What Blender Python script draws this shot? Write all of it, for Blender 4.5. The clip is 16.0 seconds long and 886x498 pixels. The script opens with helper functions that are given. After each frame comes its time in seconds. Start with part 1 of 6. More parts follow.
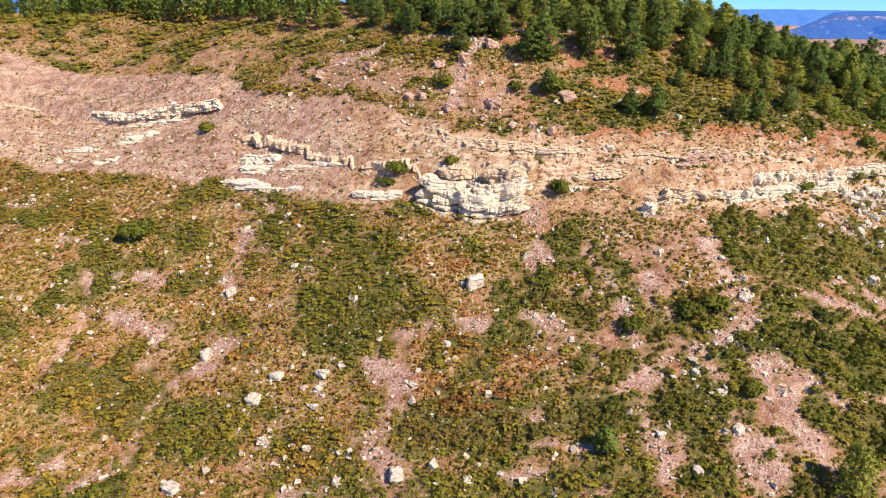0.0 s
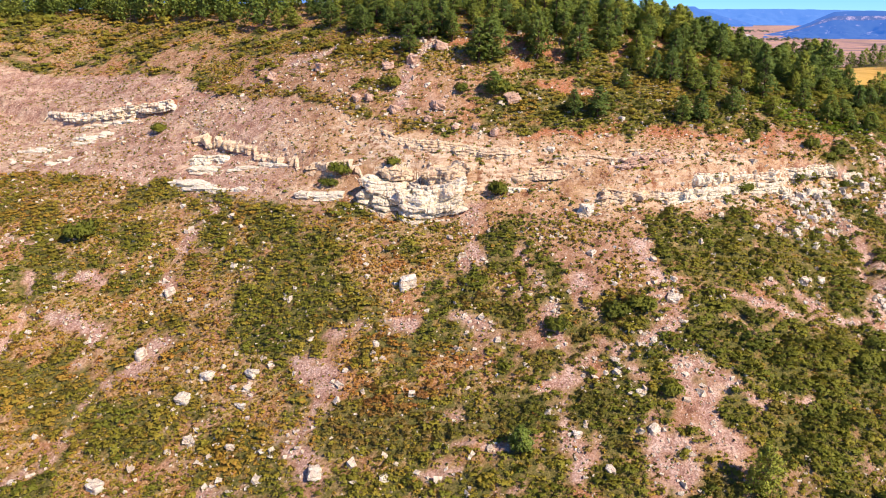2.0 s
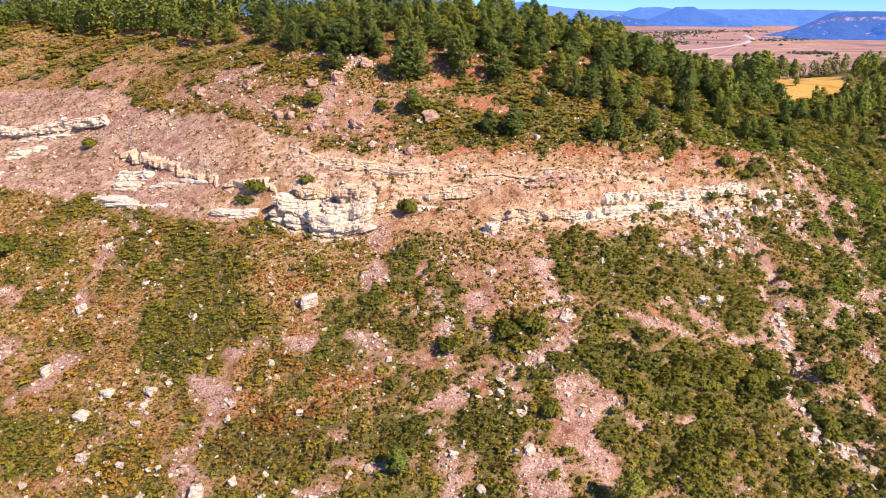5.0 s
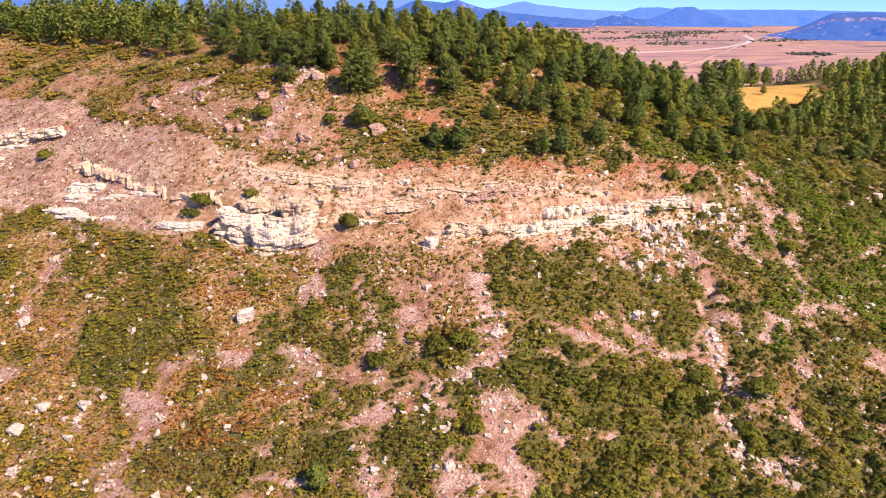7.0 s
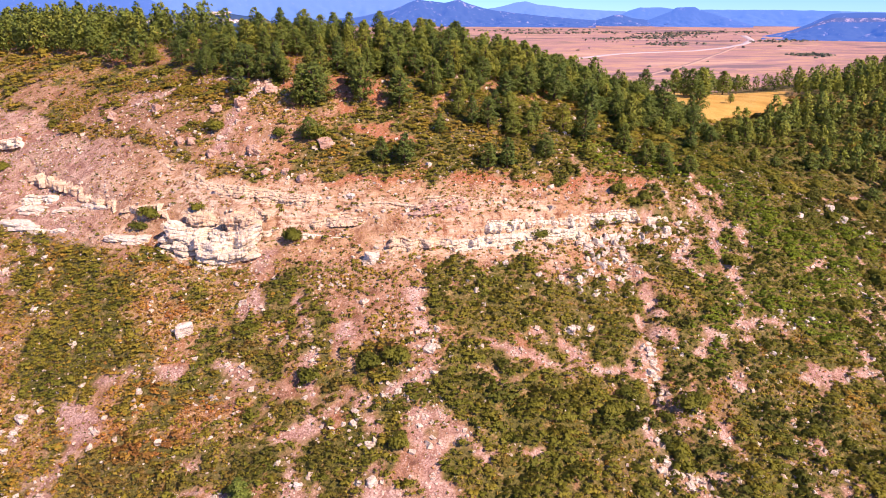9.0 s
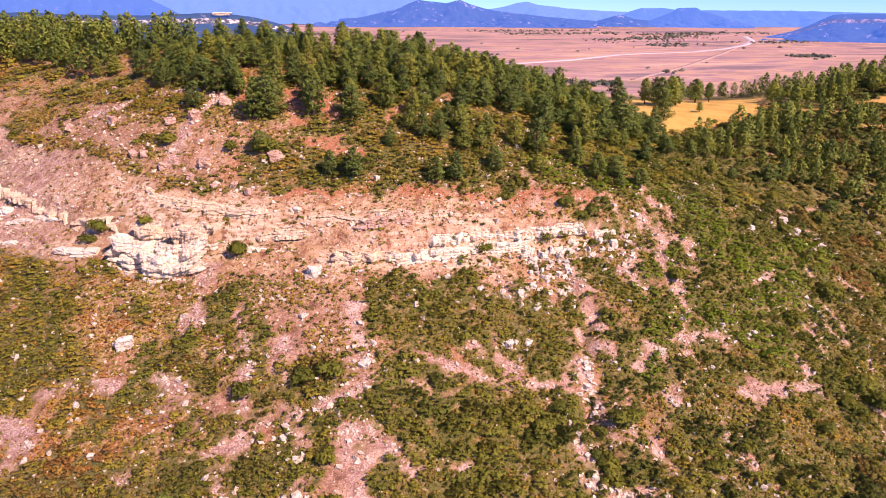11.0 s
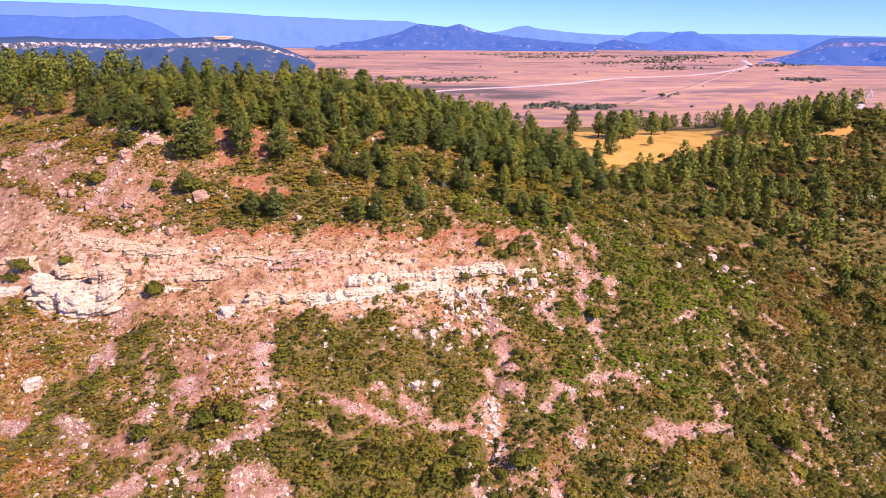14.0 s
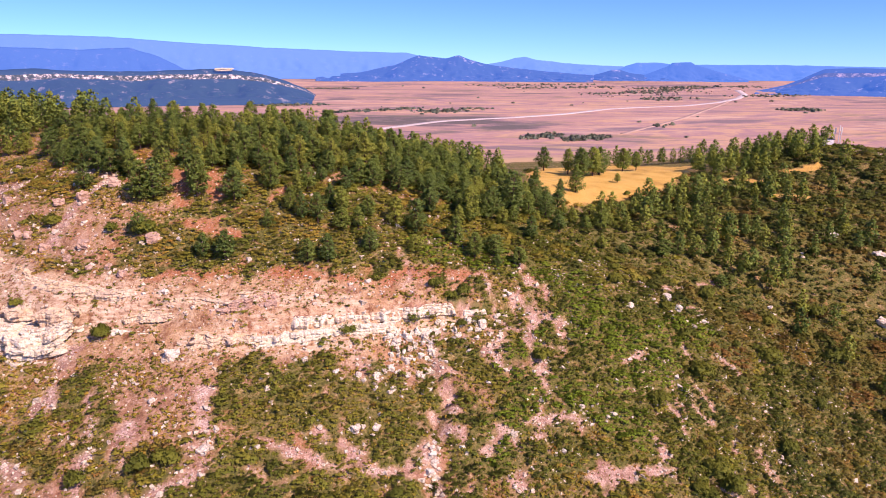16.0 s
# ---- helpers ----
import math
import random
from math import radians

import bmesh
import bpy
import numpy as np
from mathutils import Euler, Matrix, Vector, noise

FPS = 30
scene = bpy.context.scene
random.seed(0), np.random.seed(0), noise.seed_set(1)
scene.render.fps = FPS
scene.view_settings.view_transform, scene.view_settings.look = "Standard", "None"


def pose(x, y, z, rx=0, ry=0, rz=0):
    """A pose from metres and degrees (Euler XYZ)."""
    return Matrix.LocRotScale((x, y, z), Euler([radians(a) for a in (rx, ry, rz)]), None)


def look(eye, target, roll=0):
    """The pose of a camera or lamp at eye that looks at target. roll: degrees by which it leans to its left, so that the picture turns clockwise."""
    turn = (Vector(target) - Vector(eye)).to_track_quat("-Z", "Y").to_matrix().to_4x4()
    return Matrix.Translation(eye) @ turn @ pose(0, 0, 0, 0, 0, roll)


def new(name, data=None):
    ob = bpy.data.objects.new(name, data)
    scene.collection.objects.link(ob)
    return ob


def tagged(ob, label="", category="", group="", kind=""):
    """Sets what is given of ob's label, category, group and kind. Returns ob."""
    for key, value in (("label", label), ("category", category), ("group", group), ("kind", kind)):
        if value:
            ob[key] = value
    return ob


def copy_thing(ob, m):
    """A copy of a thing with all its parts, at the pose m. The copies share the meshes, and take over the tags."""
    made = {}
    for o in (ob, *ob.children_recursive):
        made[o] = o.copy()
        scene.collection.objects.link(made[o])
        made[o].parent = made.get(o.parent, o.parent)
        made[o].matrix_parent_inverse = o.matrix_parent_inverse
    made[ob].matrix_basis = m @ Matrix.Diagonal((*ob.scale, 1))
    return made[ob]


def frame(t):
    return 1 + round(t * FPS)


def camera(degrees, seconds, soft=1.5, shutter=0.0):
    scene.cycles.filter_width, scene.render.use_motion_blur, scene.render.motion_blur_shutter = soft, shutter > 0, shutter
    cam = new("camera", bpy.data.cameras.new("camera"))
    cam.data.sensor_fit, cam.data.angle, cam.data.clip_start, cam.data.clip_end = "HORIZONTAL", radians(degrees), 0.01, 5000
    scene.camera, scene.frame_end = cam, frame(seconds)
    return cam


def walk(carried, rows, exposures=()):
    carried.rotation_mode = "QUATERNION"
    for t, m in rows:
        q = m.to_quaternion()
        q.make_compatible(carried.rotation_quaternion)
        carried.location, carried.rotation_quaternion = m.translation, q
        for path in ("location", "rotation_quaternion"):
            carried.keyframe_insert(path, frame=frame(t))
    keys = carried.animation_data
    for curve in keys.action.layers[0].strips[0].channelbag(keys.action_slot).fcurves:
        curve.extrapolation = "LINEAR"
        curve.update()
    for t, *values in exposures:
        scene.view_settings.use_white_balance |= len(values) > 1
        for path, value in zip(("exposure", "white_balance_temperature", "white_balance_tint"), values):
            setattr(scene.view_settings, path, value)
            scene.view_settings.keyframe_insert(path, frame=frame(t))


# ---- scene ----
cam = camera(63.3, 16.0, soft=0.95)
METRES, EYE, TILT, LEAN, TURN = 80.0, 60.0, -18.0, 0.0, 0.0
ROWS = [
    (0.0, 0.0, 0.0, 0.0, 0.0, 0.0, -0.0),
    (0.5, 0.0306, -0.0024, -0.0003, 0.04, -0.0, -0.01),
    (1.0, 0.0608, -0.0043, -0.0016, 0.05, 0.02, -0.04),
    (1.5, 0.0912, -0.0066, -0.0001, 0.07, -0.04, -0.04),
    (2.0, 0.1215, -0.0093, 0.0024, 0.08, -0.04, -0.07),
    (2.5, 0.1517, -0.012, 0.0056, 0.08, -0.06, -0.09),
    (3.0, 0.1823, -0.0157, 0.0113, 0.11, -0.07, -0.1),
    (3.5, 0.2126, -0.0196, 0.0187, 0.12, -0.09, -0.14),
    (4.0, 0.243, -0.0235, 0.0256, 0.14, -0.09, -0.16),
    (6.5, 0.3949, -0.04, 0.0615, 0.25, -0.13, -0.28),
    (7.0, 0.4254, -0.0429, 0.0689, 0.29, -0.14, -0.31),
    (7.5, 0.456, -0.0463, 0.0766, 0.32, -0.17, -0.34),
    (8.0, 0.4863, -0.0499, 0.0843, 0.36, -0.18, -0.36),
    (8.5, 0.5168, -0.0534, 0.0916, 0.4, -0.17, -0.38),
    (9.0, 0.5469, -0.0565, 0.0995, 0.43, -0.18, -0.41),
    (11.5, 0.699, -0.0715, 0.1359, 0.66, -0.19, -0.55),
    (12.0, 0.7296, -0.0742, 0.1432, 0.69, -0.22, -0.57),
    (12.5, 0.76, -0.0769, 0.1512, 0.71, -0.05, -0.59),
    (13.0, 0.7908, -0.0794, 0.1583, 0.74, 0.33, -0.59),
    (13.5, 0.8218, -0.0823, 0.1653, 0.79, 0.86, -0.6),
    (14.0, 0.8533, -0.0852, 0.1713, 0.84, 1.48, -0.59),
    (14.5, 0.8839, -0.0887, 0.1803, 0.87, 1.99, -0.6),
    (15.0, 0.9139, -0.0922, 0.1862, 0.9, 2.6, -0.57),
    (15.5, 0.9426, -0.096, 0.1945, 0.89, 3.15, -0.55),
    (16.0, 0.9714, -0.0992, 0.2013, 0.91, 3.76, -0.52),
]
walk(cam, [(t, pose(0, 0, EYE, TILT, LEAN, TURN) @ pose(METRES * x, METRES * y, METRES * z, 90 + pitch, roll, yaw)) for t, x, y, z, yaw, pitch, roll in ROWS],
     exposures=[(0.0, 0.375, 6290, 23), (4.0, 0.39, 6370, 32), (9.0, 0.44, 6640, 48), (12.5, 0.435, 6660, 59), (16.0, 0.315, 6350, 50)])

# ---- light: a clear morning, sun from the south-east ----
SUN_AZ, SUN_EL = radians(131), radians(43)      # azimuth clockwise from +y
world = bpy.data.worlds.new("sky")
scene.world = world
world.use_nodes = True
wn, wl = world.node_tree.nodes, world.node_tree.links
sky = wn.new("ShaderNodeTexSky")
sky.sky_type = "NISHITA"
sky.sun_disc = False
sky.sun_elevation, sky.sun_rotation = SUN_EL, SUN_AZ
sky.altitude, sky.air_density, sky.dust_density, sky.ozone_density = 1900, 0.7, 0.0, 5.0
clear = wn.new("ShaderNodeMix")                 # a deep mountain blue
clear.data_type, clear.blend_type = "RGBA", "MULTIPLY"
clear.inputs[0].default_value = 1.0
clear.inputs[7].default_value = (0.50, 0.92, 1.30, 1)
wl.new(sky.outputs[0], clear.inputs[6])
wl.new(clear.outputs[2], wn["Background"].inputs[0])
wn["Background"].inputs[1].default_value = 0.110
sun_data = bpy.data.lights.new("sun", "SUN")
sun_data.energy, sun_data.angle, sun_data.color = 4.9, radians(0.53), (1.0, 0.85, 0.60)
sun = new("sun", sun_data)
sun_dir = Vector((math.sin(SUN_AZ) * math.cos(SUN_EL), math.cos(SUN_AZ) * math.cos(SUN_EL), math.sin(SUN_EL)))
sun.matrix_world = look(sun_dir * 300, (0, 0, 0))


# ---- materials ----
def material(name, rough=0.9):
    m = bpy.data.materials.new(name)
    m.use_nodes = True
    b = m.node_tree.nodes["Principled BSDF"]
    b.inputs["Roughness"].default_value = rough
    b.inputs["Specular IOR Level"].default_value = 0.2
    return m, m.node_tree.nodes, m.node_tree.links, b


def ramp(nodes, links, source, stops):
    r = nodes.new("ShaderNodeValToRGB")
    el = r.color_ramp.elements
    while len(el) < len(stops):
        el.new(0.5)
    for e, (p, c) in zip(el, stops):
        e.position, e.color = p, (*c, 1)
    links.new(source, r.inputs[0])
    return r.outputs[0]


def noise_node(nodes, links, scale, detail=4, rough=0.6, coord=None, distortion=0.0):
    n = nodes.new("ShaderNodeTexNoise")
    n.inputs["Scale"].default_value, n.inputs["Detail"].default_value = scale, detail
    n.inputs["Roughness"].default_value, n.inputs["Distortion"].default_value = rough, distortion
    links.new(coord, n.inputs["Vector"])
    return n.outputs[0]


def mix(nodes, links, fac, a, b, kind="MIX"):
    m = nodes.new("ShaderNodeMix")
    m.data_type, m.blend_type = "RGBA", kind
    for sock, v in ((m.inputs[0], fac), (m.inputs[6], a), (m.inputs[7], b)):
        if isinstance(v, (int, float)):
            sock.default_value = v
        elif isinstance(v, tuple):
            sock.default_value = (*v, 1)
        else:
            links.new(v, sock)
    return m.outputs[2]


def math_node(nodes, links, op, a, b=0.0):
    m = nodes.new("ShaderNodeMath")
    m.operation = op
    m.use_clamp = op in ("MULTIPLY_ADD", "SUBTRACT")
    for sock, v in ((m.inputs[0], a), (m.inputs[1], b)):
        if isinstance(v, (int, float)):
            sock.default_value = v
        else:
            links.new(v, sock)
    return m.outputs[0]


def bump(nodes, links, bsdf, height, strength, distance):
    b = nodes.new("ShaderNodeBump")
    b.inputs["Strength"].default_value, b.inputs["Distance"].default_value = strength, distance
    links.new(height, b.inputs["Height"])
    links.new(b.outputs[0], bsdf.inputs["Normal"])


def attribute(nodes, name):
    a = nodes.new("ShaderNodeAttribute")
    a.attribute_name = name
    return a.outputs["Fac"]


def place(nodes):
    return nodes.new("ShaderNodeNewGeometry").outputs["Position"]


def ground_material():
    m, n, l, b = material("soil", 0.95)
    p = place(n)
    broad, mid = noise_node(n, l, 0.05, 5, 0.6, p), noise_node(n, l, 0.45, 7, 0.72, p)
    fine, grit = noise_node(n, l, 2.2, 6, 0.75, p), noise_node(n, l, 5.0, 4, 0.7, p)
    soil = ramp(n, l, mid, [(0.36, (0.18, 0.082, 0.052)), (0.44, (0.34, 0.180, 0.106)), (0.54, (0.485, 0.288, 0.180)), (0.65, (0.64, 0.445, 0.305))])
    tan = ramp(n, l, mid, [(0.36, (0.20, 0.085, 0.042)), (0.44, (0.40, 0.228, 0.110)), (0.54, (0.545, 0.350, 0.180)), (0.65, (0.69, 0.505, 0.295))])
    soil = mix(n, l, attribute(n, "bench"), soil, tan)
    red = ramp(n, l, mid, [(0.3, (0.36, 0.12, 0.045)), (0.7, (0.54, 0.23, 0.105))])
    soil = mix(n, l, attribute(n, "red"), soil, red)
    soil = mix(n, l, ramp(n, l, broad, [(0.52, (0, 0, 0)), (0.66, (0.75, 0.75, 0.75))]), soil, red)
    gravel = ramp(n, l, mid, [(0.34, (0.36, 0.21, 0.16)), (0.43, (0.47, 0.285, 0.22)), (0.53, (0.63, 0.435, 0.345)), (0.66, (0.82, 0.66, 0.55))])
    scree = n.new("ShaderNodeTexVoronoi")
    scree.inputs["Scale"].default_value = 3.4
    scree.inputs["Randomness"].default_value = 1.0
    l.new(p, scree.inputs["Vector"])
    gravel = mix(n, l, ramp(n, l, scree.outputs["Distance"], [(0.0, (0.85, 0.85, 0.85)), (0.16, (0.6, 0.6, 0.6)), (0.26, (0, 0, 0))]), gravel, (0.84, 0.70, 0.585))
    gravel = mix(n, l, ramp(n, l, scree.outputs["Distance"], [(0.50, (0, 0, 0)), (0.66, (0.5, 0.5, 0.5))]), gravel, (0.22, 0.115, 0.085))
    soil = mix(n, l, attribute(n, "gravel"), soil, gravel)
    # gravel, weeds and litter a hand across
    soil = mix(n, l, ramp(n, l, grit, [(0.36, (0.85, 0.85, 0.85)), (0.47, (0, 0, 0))]), soil, (0.16, 0.085, 0.05))
    soil = mix(n, l, ramp(n, l, fine, [(0.56, (0, 0, 0)), (0.68, (0.8, 0.8, 0.8))]), soil, (0.70, 0.53, 0.43))
    v = n.new("ShaderNodeTexVoronoi")
    v.inputs["Scale"].default_value = 2.6
    l.new(p, v.inputs["Vector"])
    chips = ramp(n, l, v.outputs["Distance"], [(0.0, (1, 1, 1)), (0.2, (0.7, 0.7, 0.7)), (0.32, (0, 0, 0))])
    chips = mix(n, l, ramp(n, l, noise_node(n, l, 0.16, 3, 0.6, p), [(0.46, (0, 0, 0)), (0.62, (0.9, 0.9, 0.9))]), (0, 0, 0), chips)
    soil = mix(n, l, chips, soil, (0.68, 0.54, 0.45))
    # short dry grass and leaf litter under the brush
    grass = ramp(n, l, fine, [(0.36, (0.13, 0.09, 0.028)), (0.44, (0.29, 0.20, 0.062)), (0.53, (0.46, 0.33, 0.125)), (0.64, (0.66, 0.50, 0.28))])
    rust = ramp(n, l, fine, [(0.36, (0.12, 0.068, 0.026)), (0.48, (0.36, 0.18, 0.06)), (0.62, (0.64, 0.38, 0.20))])
    grass = mix(n, l, ramp(n, l, noise_node(n, l, 0.22, 4, 0.6, p), [(0.46, (0, 0, 0)), (0.60, (1, 1, 1))]), grass, rust)
    soil = mix(n, l, math_node(n, l, "MULTIPLY", attribute(n, "turf"), ramp(n, l, noise_node(n, l, 0.8, 5, 0.65, p), [(0.36, (0.2, 0.2, 0.2)), (0.50, (1, 1, 1))])), soil, grass)
    # leaf litter and seedlings under the thickets
    litter = ramp(n, l, fine, [(0.38, (0.062, 0.066, 0.016)), (0.48, (0.12, 0.122, 0.028)), (0.56, (0.17, 0.162, 0.04)), (0.68, (0.28, 0.21, 0.09))])
    soil = mix(n, l, math_node(n, l, "MULTIPLY", attribute(n, "litter"), ramp(n, l, noise_node(n, l, 0.6, 4, 0.6, p), [(0.34, (0.35, 0.35, 0.35)), (0.48, (1, 1, 1))])), soil, litter)
    # pale limestone where the cliffs crop out
    squash = n.new("ShaderNodeMapping")
    squash.inputs["Scale"].default_value = (0.4, 0.7, 2.0)
    l.new(p, squash.inputs["Vector"])
    rock = ramp(n, l, noise_node(n, l, 1.0, 7, 0.72, squash.outputs[0]), [(0.34, (0.32, 0.18, 0.10)), (0.45, (0.60, 0.42, 0.26)), (0.56, (0.74, 0.60, 0.41)), (0.7, (0.84, 0.75, 0.58))])
    crumble = ramp(n, l, noise_node(n, l, 0.9, 5, 0.7, p), [(0.40, (0, 0, 0)), (0.52, (1, 1, 1))])
    soil = mix(n, l, math_node(n, l, "MULTIPLY", attribute(n, "rock"), crumble), soil, rock)
    gold = ramp(n, l, noise_node(n, l, 0.12, 6, 0.6, p), [(0.3, (0.46, 0.27, 0.055)), (0.45, (0.64, 0.40, 0.085)), (0.6, (0.74, 0.49, 0.12)), (0.75, (0.56, 0.39, 0.11))])
    soil = mix(n, l, attribute(n, "meadow"), soil, gold)
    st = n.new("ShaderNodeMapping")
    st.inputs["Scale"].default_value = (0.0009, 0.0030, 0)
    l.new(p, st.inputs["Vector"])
    # tan tones of the plain; the mauve ones carry distance haze
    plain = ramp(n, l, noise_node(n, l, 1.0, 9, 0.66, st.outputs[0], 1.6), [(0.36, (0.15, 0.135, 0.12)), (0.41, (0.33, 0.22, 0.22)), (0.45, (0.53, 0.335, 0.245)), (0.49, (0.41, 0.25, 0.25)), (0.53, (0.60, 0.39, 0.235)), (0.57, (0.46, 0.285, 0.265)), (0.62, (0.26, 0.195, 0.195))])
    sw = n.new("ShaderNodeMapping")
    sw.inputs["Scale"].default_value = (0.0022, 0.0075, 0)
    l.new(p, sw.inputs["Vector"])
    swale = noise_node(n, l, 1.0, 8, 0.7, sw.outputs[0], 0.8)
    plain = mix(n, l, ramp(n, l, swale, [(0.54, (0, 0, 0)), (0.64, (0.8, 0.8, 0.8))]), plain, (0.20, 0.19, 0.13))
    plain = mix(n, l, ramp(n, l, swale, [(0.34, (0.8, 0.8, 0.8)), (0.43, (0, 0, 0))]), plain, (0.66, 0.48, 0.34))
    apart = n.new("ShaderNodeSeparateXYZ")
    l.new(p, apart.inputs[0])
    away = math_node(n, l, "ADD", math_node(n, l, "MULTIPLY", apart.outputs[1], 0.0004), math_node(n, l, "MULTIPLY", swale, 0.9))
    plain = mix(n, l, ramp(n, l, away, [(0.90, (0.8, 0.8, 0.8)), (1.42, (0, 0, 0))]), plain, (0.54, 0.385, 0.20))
    # distance haze painted in: base colour turns bluish mauve farther out
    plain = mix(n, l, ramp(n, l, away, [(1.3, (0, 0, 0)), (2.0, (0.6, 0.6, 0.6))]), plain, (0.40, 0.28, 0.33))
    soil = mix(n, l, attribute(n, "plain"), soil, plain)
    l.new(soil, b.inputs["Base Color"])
    near = math_node(n, l, "ADD", math_node(n, l, "MULTIPLY", mid, 0.6), math_node(n, l, "MULTIPLY", fine, 0.4))
    bump(n, l, b, near, 1.0, 0.7)
    return m


def rock_material(name, stops, stain, streak=(0.52, 0.66, 0.75)):
    m, n, l, b = material(name, 0.92)
    p = place(n)
    squash = n.new("ShaderNodeMapping")
    squash.inputs["Scale"].default_value = (0.35, 0.35, 2.2)
    l.new(p, squash.inputs["Vector"])
    layers = noise_node(n, l, 1.1, 6, 0.65, squash.outputs[0])
    rough = noise_node(n, l, 1.8, 6, 0.7, p)
    c = ramp(n, l, layers, stops)
    drip = n.new("ShaderNodeMapping")
    drip.inputs["Scale"].default_value = (1.6, 1.6, 0.15)
    l.new(p, drip.inputs["Vector"])
    c = mix(n, l, ramp(n, l, noise_node(n, l, 1.0, 4, 0.6, drip.outputs[0]), [(streak[0], (0, 0, 0)), (streak[1], (streak[2],) * 3)]), c, stain)
    # rusty and earthy patches a stride across, and a fine pitted grain
    patch = ramp(n, l, noise_node(n, l, 0.55, 5, 0.7, p), [(0.52, (0, 0, 0)), (0.62, (0.5, 0.5, 0.5))])
    c = mix(n, l, patch, c, mix(n, l, 0.5, stain, c))
    c = mix(n, l, ramp(n, l, rough, [(0.32, (0.7, 0.7, 0.7)), (0.42, (0, 0, 0))]), c, stain)
    r = n.new("ShaderNodeObjectInfo").outputs["Random"]
    c = mix(n, l, 0.5, c, ramp(n, l, r, [(0.0, (0.88, 0.82, 0.76)), (0.3, (1, 1, 1))]), "MULTIPLY")
    l.new(c, b.inputs["Base Color"])
    both = math_node(n, l, "ADD", math_node(n, l, "MULTIPLY", layers, 0.6), math_node(n, l, "MULTIPLY", rough, 0.6))
    bump(n, l, b, both, 1.0, 0.9)
    return m


def leaf_material(name, stops, spread=0.35, by="tint"):
    m, n, l, b = material(name, 0.75)
    p = place(n)
    t = attribute(n, by)
    isl = n.new("ShaderNodeNewGeometry").outputs["Random Per Island"]
    c = ramp(n, l, t, stops)
    c = mix(n, l, spread, c, ramp(n, l, isl, [(0, (0.45, 0.5, 0.4)), (0.6, (1, 1, 1)), (1, (1.0, 1.0, 0.85))]), "MULTIPLY")
    c = mix(n, l, 0.35, c, ramp(n, l, noise_node(n, l, 0.5, 3, 0.5, p), [(0.3, (0.65, 0.7, 0.6)), (0.7, (1, 1, 1))]), "MULTIPLY")
    l.new(c, b.inputs["Base Color"])
    through_leaf = n.new("ShaderNodeBsdfTranslucent")
    l.new(mix(n, l, 1.0, c, (0.9, 0.9, 0.75), "MULTIPLY"), through_leaf.inputs["Color"])
    # small leaves face outwards from their bough: soft shading of the whole mass
    facing = n.new("ShaderNodeAttribute")
    facing.attribute_name = "out"
    turn = n.new("ShaderNodeVectorTransform")
    turn.vector_type, turn.convert_from, turn.convert_to = "NORMAL", "OBJECT", "WORLD"
    l.new(facing.outputs["Vector"], turn.inputs[0])
    l.new(turn.outputs[0], b.inputs["Normal"])
    l.new(turn.outputs[0], through_leaf.inputs["Normal"])
    both = n.new("ShaderNodeAddShader")          # a leaf lets through about as much light as it throws back
    l.new(b.outputs[0], both.inputs[0])
    l.new(through_leaf.outputs[0], both.inputs[1])
    l.new(both.outputs[0], n["Material Output"].inputs["Surface"])
    return m


def plain_material(name, stops, scale=0.8, rough=0.9, depth=0.1):
    m, n, l, b = material(name, rough)
    p = place(n)
    f = noise_node(n, l, scale, 6, 0.65, p)
    l.new(ramp(n, l, f, stops), b.inputs["Base Color"])
    if depth:
        bump(n, l, b, f, 0.6, depth)
    return m


SOIL = ground_material()
LIMESTONE = rock_material("limestone", [(0.30, (0.48, 0.30, 0.18)), (0.38, (0.78, 0.60, 0.40)), (0.50, (0.90, 0.77, 0.54)), (0.62, (0.88, 0.70, 0.42)), (0.75, (0.70, 0.48, 0.30))], (0.52, 0.34, 0.22))
WHITE_STONE = rock_material("white_limestone", [(0.26, (0.620, 0.44, 0.252)), (0.33, (0.900, 0.80, 0.585)), (0.48, (0.970, 0.94, 0.756)), (0.68, (0.950, 0.87, 0.594)), (0.84, (0.720, 0.52, 0.297))], (0.60, 0.42, 0.27), (0.59, 0.69, 0.6))
STAINED_STONE = rock_material("stained_limestone", [(0.28, (0.600, 0.42, 0.243)), (0.36, (0.900, 0.80, 0.567)), (0.50, (0.970, 0.93, 0.738)), (0.66, (0.930, 0.80, 0.522)), (0.78, (0.700, 0.48, 0.279))], (0.55, 0.35, 0.22), (0.54, 0.62, 0.8))
SANDSTONE = rock_material("sandstone", [(0.3, (0.52, 0.33, 0.23)), (0.45, (0.72, 0.50, 0.36)), (0.7, (0.82, 0.64, 0.50))], (0.42, 0.25, 0.18))
BOULDER = rock_material("boulder", [(0.3, (0.608, 0.46, 0.313)), (0.40, (0.843, 0.76, 0.570)), (0.6, (0.921, 0.89, 0.727))], (0.64, 0.49, 0.38))
OAK = leaf_material("oak_leaves", [(0.0, (0.085, 0.106, 0.014)), (0.15, (0.114, 0.138, 0.015)), (0.32, (0.165, 0.178, 0.019)), (0.5, (0.254, 0.222, 0.026)), (0.68, (0.355, 0.222, 0.036)), (0.84, (0.360, 0.17, 0.042)), (1.0, (0.35, 0.135, 0.045))], 0.25)
FRESH_OAK = leaf_material("fresh_oak_leaves", [(0.0, (0.10, 0.165, 0.012)), (0.35, (0.155, 0.225, 0.014)), (0.7, (0.23, 0.25, 0.018)), (1.0, (0.30, 0.24, 0.03))], 0.25)
